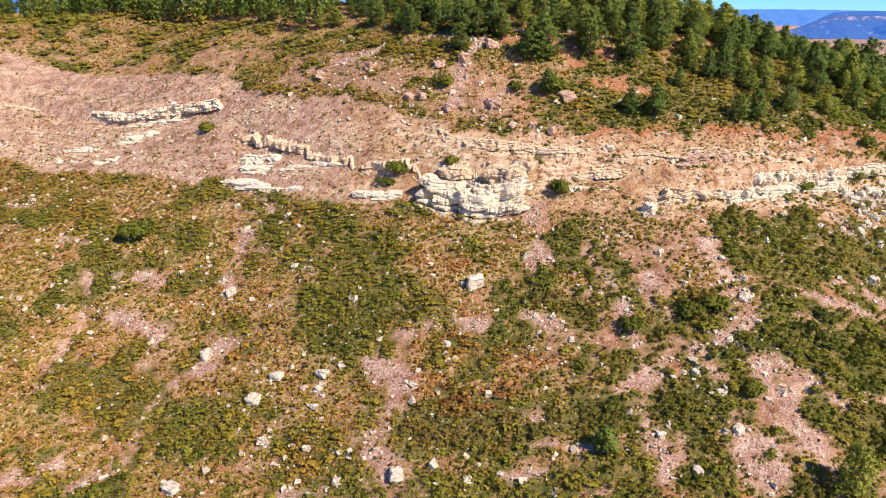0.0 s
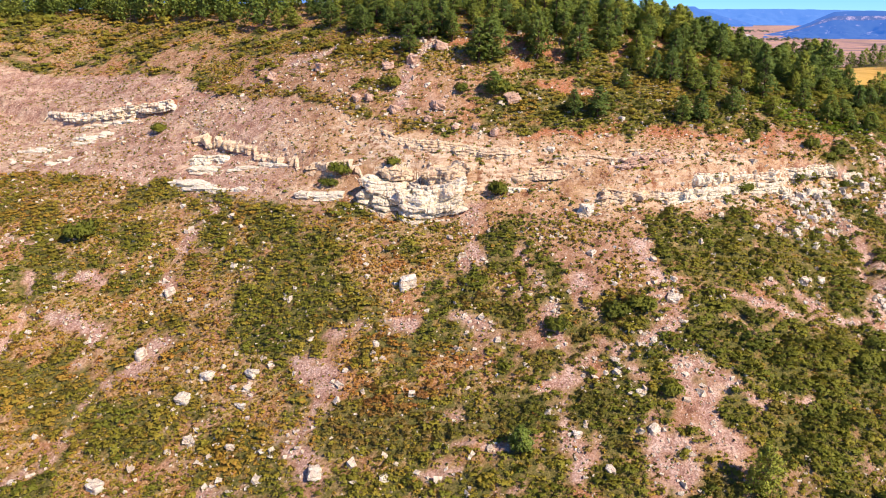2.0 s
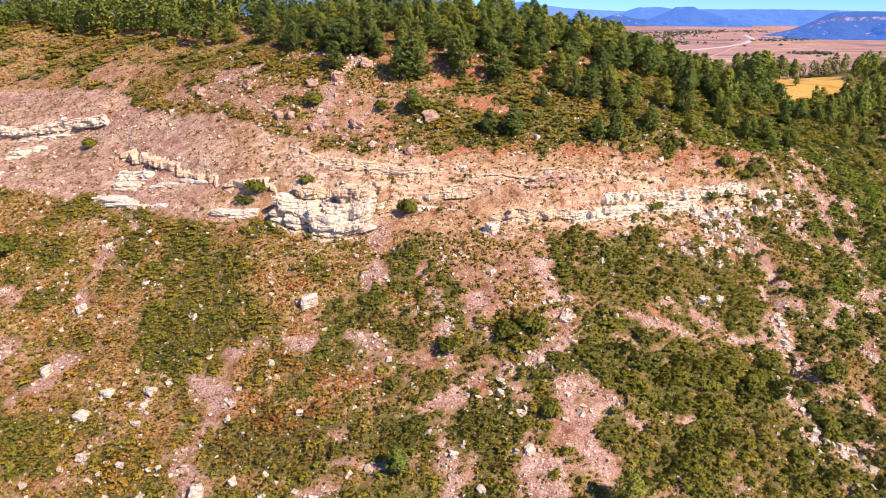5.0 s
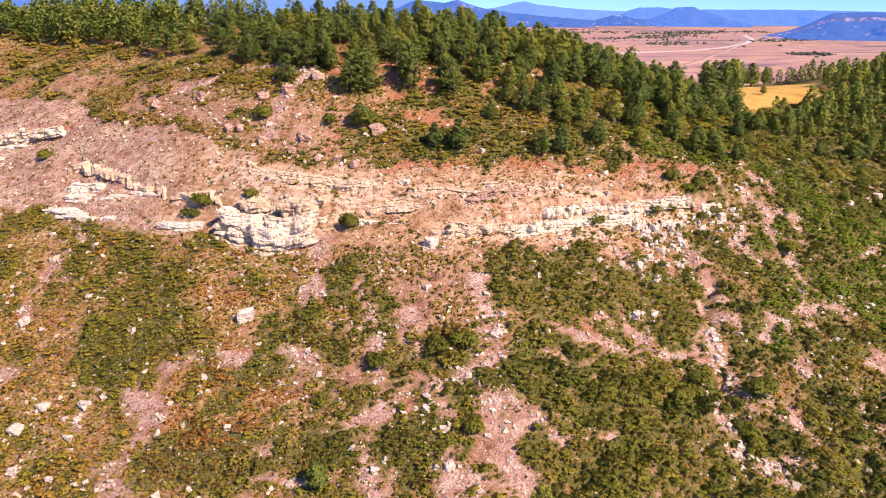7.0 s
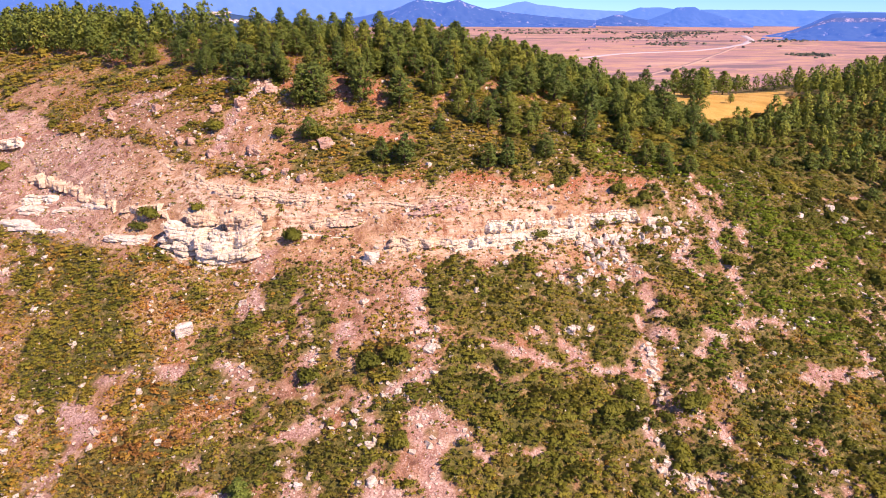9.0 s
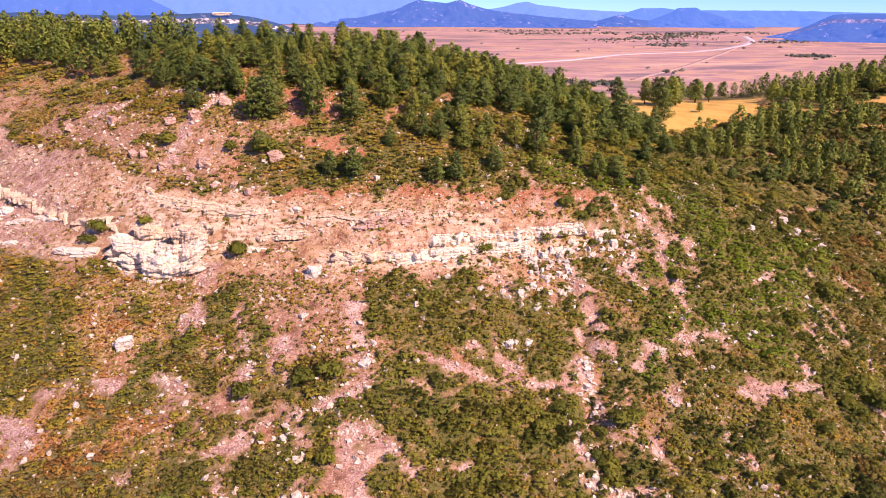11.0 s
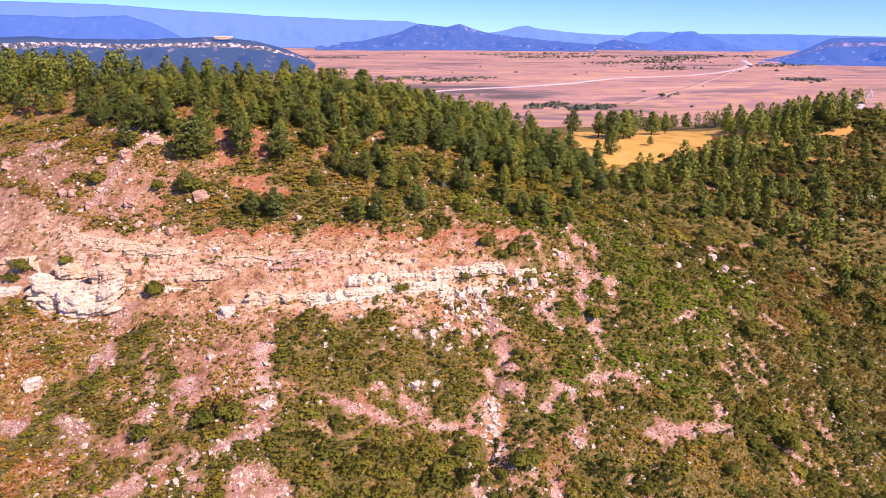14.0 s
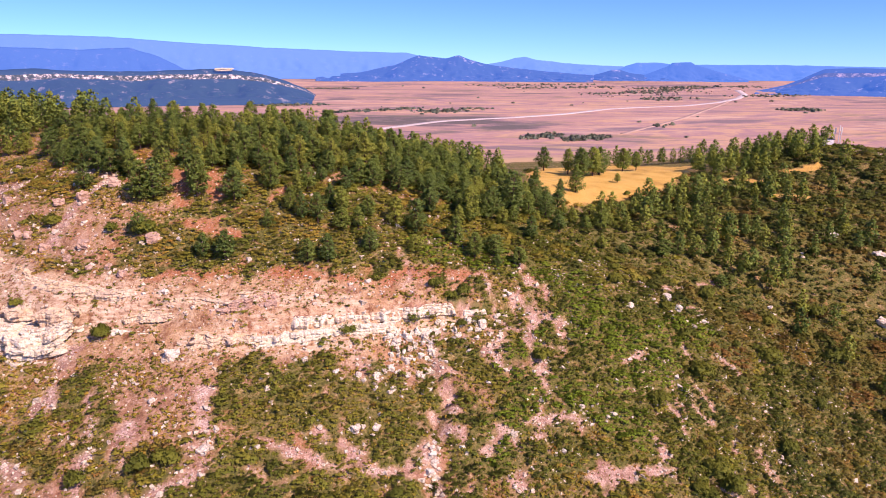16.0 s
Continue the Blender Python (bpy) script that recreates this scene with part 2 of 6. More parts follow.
NEEDLES = leaf_material("pine_needles", [(0.0, (0.10, 0.165, 0.036)), (0.5, (0.168, 0.23, 0.039)), (1.0, (0.265, 0.295, 0.042))], 0.3)
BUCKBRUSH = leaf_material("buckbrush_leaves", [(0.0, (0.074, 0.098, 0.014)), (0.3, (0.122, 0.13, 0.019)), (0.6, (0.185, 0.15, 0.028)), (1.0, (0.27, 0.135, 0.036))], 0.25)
BARK = plain_material("pine_bark", [(0.3, (0.07, 0.045, 0.035)), (0.6, (0.17, 0.10, 0.07)), (0.8, (0.24, 0.15, 0.10))], 3.0)


# ---- the lie of the land ----
def lattice_noise(x, y, seed):
    """Smooth value noise, about -1 to 1."""
    i, j = np.floor(x).astype(np.int64), np.floor(y).astype(np.int64)
    u, v = x - i, y - j
    u, v = u * u * (3 - 2 * u), v * v * (3 - 2 * v)

    def corner(a, b):
        h = (a * 374761393 + b * 668265263 + seed * 974634777) & 0xFFFFFFFF
        h = ((h ^ (h >> 13)) * 1274126177) & 0xFFFFFFFF
        return ((h ^ (h >> 16)) & 0xFFFF) / 32767.5 - 1.0
    top = corner(i, j) * (1 - u) + corner(i + 1, j) * u
    low = corner(i, j + 1) * (1 - u) + corner(i + 1, j + 1) * u
    return top * (1 - v) + low * v


def fbm(x, y, size, octaves=4, seed=1):
    out, amp, f = 0.0, 1.0, 1.0 / size
    for k in range(octaves):
        out = out + amp * lattice_noise(x * f + 17.3 * k, y * f - 9.1 * k, seed + k)
        amp, f = amp * 0.55, f * 2.03
    return out * 0.55


def smooth(a, b, v):
    s = np.clip((v - a) / (b - a), 0, 1)
    return s * s * (3 - 2 * s)


# heights of the hill, a section every 40 m along x, from y = 40 in steps of 35 m
SECTIONS = [
    [-11.8, -1.1, 15.8, 36.4, 55.5, 59.0, 55.2, 50.2],
    [-9.4, 6.1, 23.3, 35.5, 52.6, 63.1, 57.3, 49.2],
    [-8.2, 4.6, 23.3, 44.0, 60.4, 62.7, 55.5, 45.6],
    [-3.9, 11.6, 32.0, 55.9, 62.6, 58.5, 50.7, 40.4],
    [-0.7, 14.6, 34.2, 55.5, 60.6, 54.3, 46.9, 38.5],
    [-5.5, 5.8, 26.0, 45.5, 51.0, 47.8, 43.7, 37.7],
    [-13.7, -0.7, 14.9, 32.2, 40.5, 44.3, 43.2, 39.2],
    [-19.8, -8.0, -0.7, 17.2, 34.0, 42.2, 43.6, 39.0],
    [-25.0, -14.7, -3.5, 13.2, 27.6, 37.5, 47.4, 44.0],
    [-27.0, -18.0, -8.6, 6.4, 21.3, 35.7, 46.7, 46.3]
]
HILL = np.array(SECTIONS)
# the line of the cliff along x: y of its edge, height of the drop
CLIFF = np.array([(-130, 172, 1), (-95, 160, 2.5), (-70, 150, 3.2), (-47, 146, 2.8), (-44, 143.5, 0.3), (-38, 135.5, 0.3), (-36, 133, 2.0), (-20, 123, 2.0), (-5, 114, 2.2), (0, 112, 4.5),
                  (8, 110, 5), (14, 111, 3), (25, 113, 2), (36, 110.5, 2), (45, 110.5, 3.2), (70, 119, 3.5), (86, 125, 2), (100, 135, 0)])

# washed-out channels, from and to
CHANNELS = [(73.0, 112.8, 76.8, 107.5), (76.8, 107.5, 74.6, 103), (74.6, 103, 77.2, 97.5), (76.0, 95.5, 73.6, 91), (73.6, 91, 77.4, 84), (-55.5, 104, -53.8, 99), (-53.8, 99, -56, 89)]


def spline(u, n):
    u = np.clip(u, 0, n - 1.0001)
    i = np.floor(u).astype(int)
    t = u - i
    w = (-0.5 * t + t * t - 0.5 * t ** 3, 1 - 2.5 * t * t + 1.5 * t ** 3, 0.5 * t + 2 * t * t - 1.5 * t ** 3, -0.5 * t * t + 0.5 * t ** 3)
    return [(np.clip(i + k - 1, 0, n - 1), w[k]) for k in range(4)]


def cliff_distance(x, y):
    return y - np.interp(x, CLIFF[:, 0], CLIFF[:, 1])


def height(x, y, relief=True):
    x, y = np.asarray(x, float), np.asarray(y, float)
    z = 0.0
    for ix, wx in spline((x + 120) / 40, 10):
        for iy, wy in spline((y - 40) / 35, 8):
            z = z + wx * wy * HILL[ix, iy]
    d = cliff_distance(x, y) - 1.3 - 1.9 * np.exp(-((x - 6) / 8.0) ** 2) + 0.8 * fbm(x, y, 5.0, 2, 5)
    drop = np.interp(x, CLIFF[:, 0], CLIFF[:, 2])
    z = z + drop * (smooth(-0.9, 0.9, d) - 0.5) * np.exp(-np.abs(d) / 9.0)
    wx, wy = x + 1.6 * fbm(x, y, 5, 2, 34), y + 1.6 * fbm(x, y, 5, 2, 36)
    for x0, y0, x1, y1 in CHANNELS:
        t = np.clip(((wx - x0) * (x1 - x0) + (wy - y0) * (y1 - y0)) / ((x1 - x0) ** 2 + (y1 - y0) ** 2), 0, 1)
        z = z - 1.3 * np.exp(-((wx - x0 - t * (x1 - x0)) ** 2 + (wy - y0 - t * (y1 - y0)) ** 2) / 1.5)
    z = z + 2.6 * np.exp(-((x - 212) ** 2 + (y - 262) ** 2) / 340.0)          # the knoll under the masts
    out = np.hypot(np.maximum(0, np.maximum(-120 - x, x - 240)), np.maximum(0, np.maximum(40 - y, y - 285)))
    far = np.hypot(x, y)
    plain = -85 + 0.0245 * np.maximum(0, far - 900) + 3.0 * fbm(x, y, 420, 3, 40)
    w = smooth(0, 1, out / 420)
    z = z * (1 - w) + plain * w
    if relief:
        near = np.exp(-out / 150)
        z = z + near * (0.45 * fbm(x, y, 9.0, 3, 11) + 0.12 * fbm(x, y, 1.6, 2, 21))
    return z


def ground_at(x, y):
    return float(height(np.array([x]), np.array([y]))[0])


def ragged(x, y):
    """Wanders off (x, y), and a fine noise that breaks up edges."""
    return x + 1.1 * fbm(x, y, 4, 3, 31), y + 1.1 * fbm(x, y, 4, 3, 37), fbm(x, y, 2.2, 4, 41)


def band(place_, x0, y0, x1, y1, w):
    x, y, n = place_
    dx, dy = x1 - x0, y1 - y0
    t = np.clip(((x - x0) * dx + (y - y0) * dy) / (dx * dx + dy * dy + 1e-6), 0, 1)
    d = np.hypot(x - x0 - t * dx, y - y0 - t * dy) / w
    return 1 - smooth(0.55, 1.25, d + 0.6 * n)


def stroke(x, y, *row):
    """How far (x, y) lies inside a band of half-width w about a line: 1 on it, 0 outside, with ragged edges."""
    return band(ragged(x, y), *row)


def strokes(x, y, rows):
    out, at = np.zeros_like(x), ragged(x, y)
    for r in rows:
        out = np.maximum(out, band(at, *r))
    return out

# ---- bare ground: gullies, scree runs and trails as bands (from, to, half-width) ----
BARE = [
    (-56.7, 107.1, -55.0, 101.0, 1.2), (-55.0, 101.0, -55.2, 98.9, 0.9), (-55.2, 98.9, -55.5, 88.0, 1.0), (-53.9, 75.2, -48.8, 79.4, 1.4),
    (-45.4, 74.8, -40.5, 78.4, 0.8), (-75.4, 123.4, -71.8, 122.2, 1.5), (-62.4, 114.2, -59.1, 113.1, 1.2), (-53.0, 106.5, -44.6, 105.7, 0.8),
    (-49.6, 99.6, -42.9, 97.2, 1.3), (-40.9, 97.5, -43.0, 92.5, 0.7), (-29.6, 92.7, -32.9, 92.8, 1.5), (-32.5, 91.4, -37.0, 88.5, 1.7),
    (-36.8, 87.8, -39.8, 85.7, 0.9), (-39.8, 85.6, -39.8, 80.5, 0.6), (-31.0, 114.1, -33.8, 104.3, 0.9), (-27.5, 109.6, -30.0, 108.5, 0.7),
    (-31.9, 103.9, -32.4, 101.1, 0.9), (-33.9, 122.4, -29.3, 116.7, 1.3), (-6.1, 90.2, 1.2, 90.6, 0.8),
]
BARE_B = [
    (-9.7, 86.4, -3.9, 82.6, 1.8), (-6.0, 82.4, -6.6, 80.0, 1.1), (-5.9, 79.1, -9.9, 75.8, 1.3), (-8.4, 74.7, -5.6, 71.8, 1.4),
    (-25.3, 75.6, -19.5, 74.8, 0.8), (-20.0, 71.9, -14.9, 71.6, 0.7), (14.0, 107.0, 14.0, 98.0, 2.0), (1.2, 90.3, 5.0, 89.2, 1.2),
    (12.3, 89.7, 16.5, 86.8, 1.1), (20.2, 93.3, 24.2, 90.2, 1.7), (23.8, 88.5, 25.3, 83.9, 1.3), (28.8, 93.8, 29.8, 88.4, 1.5),
    (25.5, 82.1, 30.5, 84.9, 1.1), (30.3, 84.2, 33.7, 80.6, 1.8), (27.0, 80.7, 22.0, 78.8, 1.0), (38.5, 99.5, 40.0, 94.1, 1.5),
    (40.0, 94.1, 39.4, 87.0, 1.7), (39.1, 86.7, 36.1, 84.3, 1.0), (40.1, 80.8, 42.0, 76.6, 2.5),
]
BARE_C = [
    (42.0, 76.6, 43.0, 73.6, 2.0), (33.9, 72.6, 36.3, 68.5, 2.5), (37.3, 70.8, 40.2, 69.9, 1.9), (42.1, 82.4, 49.5, 77.7, 0.7),
    (23.8, 76.7, 25.2, 72.0, 1.0), (27.3, 72.0, 24.9, 68.0, 1.1), (7.9, 76.1, 12.0, 76.2, 0.6), (10.5, 73.1, 16.7, 71.8, 0.7),
    (6.2, 69.9, 11.3, 69.8, 0.7), (16.0, 67.3, 19.2, 67.8, 0.7), (48.9, 94.2, 57.7, 91.9, 1.0), (-16.2, 86.6, -16.6, 83.8, 0.6),
    (52.9, 92.8, 61.6, 91.5, 1.1), (61.5, 94.8, 63.6, 92.8, 1.1), (56.7, 96.9, 59.2, 95.8, 1.1), (65.3, 93.0, 73.6, 94.7, 0.7),
    (76.7, 109.1, 77.5, 105.1, 1.4), (74.6, 103.8, 78.9, 101.5, 1.4), (73.4, 97.4, 75.4, 91.9, 1.9),
]
BARE_D = [
    (75.1, 91.3, 78.4, 88.8, 1.2), (80.5, 94.8, 79.2, 89.0, 0.9), (71.8, 86.4, 74.2, 83.3, 1.2), (83.1, 88.0, 84.6, 86.0, 1.5),
    (72.7, 81.3, 78.6, 80.2, 1.3), (75.9, 79.3, 79.6, 78.7, 1.4), (79.9, 81.6, 82.9, 81.5, 1.2), (85.2, 103.6, 88.1, 101.4, 1.1),
    (92.5, 110.4, 91.6, 103.2, 1.0), (86.6, 97.4, 88.6, 95.5, 1.2), (93.9, 111.9, 99.5, 106.9, 1.0), (101.6, 100.7, 102.0, 98.6, 1.6),
    (49.2, 77.9, 57.0, 80.3, 0.6), (34.2, 72.4, 36.8, 70.4, 2.5), (11.0, 90.1, 16.1, 88.1, 0.9), (21.2, 100.1, 23.4, 94.2, 1.2),
    (87.2, 122.3, 84.5, 114.7, 1.8), (86.3, 114.7, 92.5, 116.5, 1.3), (95.1, 126.6, 99.2, 126.4, 1.6),
]
BARE_E = [
    (92.5, 115.1, 93.9, 110.5, 1.3), (89.4, 105.5, 99.0, 107.6, 1.0), (75.5, 108.2, 77.2, 105.0, 1.4), (70.8, 100.5, 79.0, 102.4, 1.0),
    (74.3, 98.0, 71.7, 94.8, 1.9), (75.2, 96.0, 74.9, 90.7, 1.3), (75.1, 89.6, 78.5, 92.2, 1.1), (82.4, 99.5, 85.3, 101.9, 1.0),
    (85.7, 96.8, 89.4, 97.6, 1.2), (98.4, 98.2, 103.4, 101.1, 1.2), (103.4, 100.2, 113.4, 102.8, 1.6), (111.3, 109.1, 113.8, 104.1, 1.4),
    (102.0, 98.1, 100.2, 93.7, 0.7), (94.9, 93.6, 94.5, 91.3, 0.6), (120.6, 104.2, 126.2, 101.3, 1.1), (122.6, 99.8, 122.5, 97.0, 1.0),
    (129.1, 116.9, 127.2, 112.0, 0.8), (117.8, 121.2, 117.6, 110.3, 0.6), (122.7, 130.5, 127.4, 120.6, 0.7),
]
BARE_F = [
    (130.0, 131.2, 134.2, 129.9, 1.0), (124.9, 141.3, 130.2, 142.6, 0.9), (113.5, 125.5, 109.3, 121.8, 0.9), (107.3, 117.5, 109.1, 116.3, 0.7),
    (89.9, 139.3, 92.6, 133.1, 1.5), (114.0, 146.7, 120.4, 142.8, 1.2), (122.3, 145.3, 127.1, 148.6, 1.0), (129.4, 151.6, 137.6, 156.4, 1.1),
    (91.5, 135.5, 93.0, 128.0, 1.3), (93.0, 128.0, 91.0, 120.5, 1.6), (91.0, 120.5, 93.5, 115.5, 1.6), (92.0, 122.0, 97.5, 121.0, 1.0),
    (3.8, 136.0, 1.5, 127.8, 1.5), (-20.2, 146.3, -12.2, 148.0, 1.5), (-7.1, 147.7, 6.9, 142.7, 1.1), (4.2, 137.0, 7.0, 143.0, 1.2),
]
BARE_ALL = BARE + BARE_B + BARE_C + BARE_D + BARE_E + BARE_F

# dense oak thickets, and brush turned rusty
THICK = [
    (-55.6, 104.4, -56.1, 113.1, 2.5), (-54.0, 107.3, -47.5, 109.4, 2.5), (-51.9, 114.5, -48.8, 116.5, 2.0), (-14.3, 105.9, -8.0, 103.4, 2.7),
    (-11.8, 97.0, -9.6, 90.1, 3.2), (-31.1, 113.8, -26.6, 109.6, 1.4), (-45.3, 121.1, -39.9, 123.6, 2.2), (-35.8, 82.2, -28.0, 81.1, 3.4),
    (-52.4, 88.5, -41.4, 85.8, 3.7), (-27.6, 85.6, -22.5, 83.1, 2.0), (-16.3, 73.3, -10.7, 71.8, 2.2), (31.9, 90.0, 36.9, 88.8, 2.8),
    (25.0, 86.0, 26.7, 83.8, 1.8), (26.6, 80.9, 27.7, 80.7, 1.2), (30.5, 82.1, 30.8, 81.6, 1.5), (36.0, 81.7, 40.3, 81.5, 1.7),
    (36.1, 77.6, 36.1, 76.8, 1.5), (45.6, 85.8, 55.1, 81.8, 3.8), (41.9, 86.2, 47.6, 87.0, 1.5),
]
THICK_B = [
    (44.5, 75.5, 48.7, 78.7, 2.0), (42.3, 98.6, 50.2, 97.4, 2.5), (54.2, 98.9, 61.1, 100.8, 2.8), (59.0, 96.3, 59.8, 92.6, 2.0),
    (17.3, 70.3, 19.4, 68.0, 3.0), (20.9, 69.5, 23.1, 67.9, 1.7), (28.8, 68.0, 29.0, 67.8, 1.8), (28.8, 75.1, 31.5, 72.9, 1.8),
    (18.2, 101.2, 23.8, 95.8, 3.1), (-22.8, 114.8, -21.7, 114.2, 1.3), (43.5, 99.1, 50.0, 95.7, 3.3), (53.2, 100.8, 59.6, 97.8, 2.6),
    (47.4, 86.7, 53.9, 83.2, 2.7), (54.4, 86.3, 63.2, 90.2, 3.1), (58.4, 82.6, 65.9, 84.6, 3.3), (50.5, 75.3, 56.1, 74.6, 3.6),
    (58.2, 78.1, 63.6, 75.9, 3.0), (64.1, 102.5, 74.6, 103.8, 3.1), (81.0, 104.7, 79.6, 94.7, 2.2),
]
THICK_C = [
    (91.8, 99.3, 101.1, 101.7, 3.2), (88.3, 88.7, 98.4, 92.2, 3.4), (86.8, 81.2, 92.7, 80.6, 2.9), (91.3, 121.5, 96.8, 123.3, 2.2),
    (106.1, 126.7, 113.4, 129.7, 3.6), (86.1, 110.6, 89.9, 109.7, 2.9), (96.4, 114.2, 108.8, 115.0, 4.0), (109.5, 113.8, 116.8, 117.7, 3.2),
    (121.8, 117.0, 128.7, 121.1, 2.8), (122.9, 108.0, 131.6, 109.4, 3.5), (77.2, 137.2, 90.2, 141.8, 3.1),
]
THICK_FAR = [(128.0, 132.3, 154.4, 153.7, 9.5), (137.9, 127.1, 163.2, 144.2, 9.5), (143.2, 120.5, 167.1, 137.0, 9.4), (124.4, 104.2, 141.0, 115.3, 6.7), (45.3, 128.2, 55.8, 129.0, 2.6), (86.5, 141.9, 59.6, 133.0, 3.5), (35.0, 126.9, 41.5, 126.2, 2.1)]
RUST = [
    (1.2, 86.4, 12.1, 83.5, 2.3), (-10.5, 82.4, -1.7, 81.7, 1.7), (-7.4, 107.8, 0.5, 107.1, 1.6), (-2.0, 99.8, 6.3, 99.2, 1.7),
    (1.1, 79.2, 8.2, 79.5, 1.7), (92.5, 100.5, 97.0, 100.7, 3.3), (99.7, 104.8, 107.3, 104.9, 2.5), (104.9, 95.4, 113.3, 96.5, 3.3),
    (149.6, 144.1, 160.0, 136.8, 4.8),
]
THICK_CREST = [(140, 190, 200, 214, 11), (150, 178, 215, 198, 10), (186, 241, 222, 256, 8), (120, 165, 160, 180, 8), (26, 127, 60, 133, 5.5), (60, 132, 97, 142, 5), (40, 138, 66, 143, 5), (72, 143, 100, 152, 5)]
FRESH = [(103, 127.5, 116, 126, 5.5), (72, 134.5, 88, 136.5, 3.4), (96, 137.5, 106, 135, 3.6), (94, 111, 108, 110.5, 4.5), (87, 113, 92, 122, 2.5), (108, 118, 118, 121, 3.5), (84, 100, 90, 108, 3.0), (118, 131, 128, 136, 3.5)]
# thickets below the end of the cliff
THICK_D = [
    (42.9, 98.3, 50.0, 99.9, 2.8), (50.4, 101.7, 57.9, 100.3, 2.8), (57.1, 105.6, 62.4, 103.7, 2.3), (61.2, 101.1, 74.1, 105.7, 3.0),
    (58.9, 97.2, 60.9, 93.7, 1.9), (66.1, 96.1, 71.6, 97.1, 2.1), (65.6, 99.6, 72.6, 102.0, 2.2), (52.9, 106.9, 57.9, 108.5, 1.5),
    (42.1, 103.4, 46.5, 106.2, 1.7), (77.6, 115.0, 84.3, 112.3, 2.4), (79.1, 106.7, 80.3, 104.3, 1.8), (89.6, 114.4, 88.5, 108.8, 2.4),
    (79.5, 99.2, 80.2, 94.8, 2.0), (44.7, 90.2, 50.3, 92.2, 1.6), (51.0, 89.8, 54.8, 90.6, 1.4), (82.7, 103.4, 87.4, 105.5, 1.8),
]
# dark twiggy brush on the lower slope, and green clumps beside it
DUSKY = [
    (-3.2, 78.9, 7.7, 77.4, 2.6), (-3.0, 75.6, 3.5, 73.7, 2.0), (5.5, 75.6, 10.2, 73.8, 1.8), (17.3, 77.4, 25.1, 75.2, 2.0),
    (27.4, 76.4, 34.3, 74.8, 2.0), (22.2, 82.5, 26.9, 84.3, 1.9), (13.0, 92.5, 18.1, 89.3, 1.9), (29.8, 87.6, 38.2, 90.6, 2.2),
    (23.2, 72.7, 32.8, 71.7, 1.5), (17.6, 74.3, 21.0, 75.3, 1.6), (12.3, 75.0, 15.7, 75.5, 1.4), (43.4, 75.5, 50.0, 76.3, 2.0),
    (38.0, 71.6, 40.9, 67.4, 2.0), (29.9, 78.6, 37.4, 78.2, 1.5),
]
CLUMPS_LOW = [
    (17.0, 70.4, 23.2, 69.4, 2.0), (26.8, 68.2, 30.5, 68.1, 1.6), (7.3, 68.9, 13.5, 67.6, 1.5), (-15.6, 93.8, -7.5, 93.0, 3.5),
    (30.7, 81.7, 32.1, 81.9, 1.3), (34.1, 82.6, 38.6, 82.0, 1.5),
]
RED_SOIL = [
    (22.8, 157.5, 26.5, 148.6, 1.2), (20.7, 143.3, 24.6, 135.5, 1.7), (26.6, 143.4, 30.2, 137.4, 1.8), (11.0, 141.7, 14.4, 142.1, 1.3),
    (47.5, 149.9, 41.2, 137.6, 0.7), (27.6, 130.2, 36.4, 128.7, 1.5), (24.6, 130.3, 32.5, 132.1, 0.8), 
    (77.4, 151.6, 83.4, 148.6, 0.7), (36.9, 121.6, 31.6, 122.4, 1.4),
    (81.2, 131.1, 70.3, 126.1, 1.0),
    (80, 166, 80, 145, 1.2), (91.8, 142.7, 93, 137, 1.6), (24, 120.5, 60, 124, 1.8), (60, 124, 88, 133, 2.0),
]
THICK_ALL = THICK + THICK_B + THICK_C + THICK_FAR + THICK_CREST + THICK_D + FRESH + DUSKY + CLUMPS_LOW
# lower edge of the bare bench under the cliff, and upper edge above it
BENCH_LOW = np.array([(-110, 148), (-88, 140.8), (-68, 133.6), (-50, 127.7), (-36, 121.5), (-21, 116.6), (-4, 110.5), (13.6, 106.7), (25, 105), (40, 103.7), (48, 106), (61, 108), (75, 112), (88, 119), (98, 130)])
BENCH_TOP = np.array([(-110, 178), (-56, 160), (-24, 138), (-8, 129), (-1, 123), (11, 119), (24, 119), (38, 121), (60, 125), (71, 129), (84, 134), (98, 140)])
FOREST_EDGE = np.array([(-130, 205), (-87, 200), (-52, 180), (-27, 163), (-7, 150), (13, 141), (24, 141), (34, 142), (46, 149), (58, 149), (72, 153), (81, 148), (93, 152), (103, 160), (125, 175)])


def line_at(line, x):
    return np.interp(x, line[:, 0], line[:, 1])


def bare(x, y):
    broken = 0.5 + 0.5 * smooth(-0.22, 0.04, fbm(x, y, 1.9, 4, 181))
    return strokes(x, y, [(*row[:4], (1.0 - 0.12 * (row[0] > 66) - 0.2 * (row[0] > 84)) * row[4] + 0.1) for row in BARE_ALL]) * broken


def bench(x, y):
    """1 on the bare strip that carries the cliffs."""
    shaggy = 3.2 * fbm(x, y, 7, 4, 52)
    return smooth(-1.5, 1.5, y - line_at(BENCH_LOW, x) + shaggy) * smooth(-1.5, 1.5, line_at(BENCH_TOP, x) - y + shaggy) * (1 - smooth(68, 80, x + 3 * shaggy - 0.8 * np.maximum(0, y - 121)))


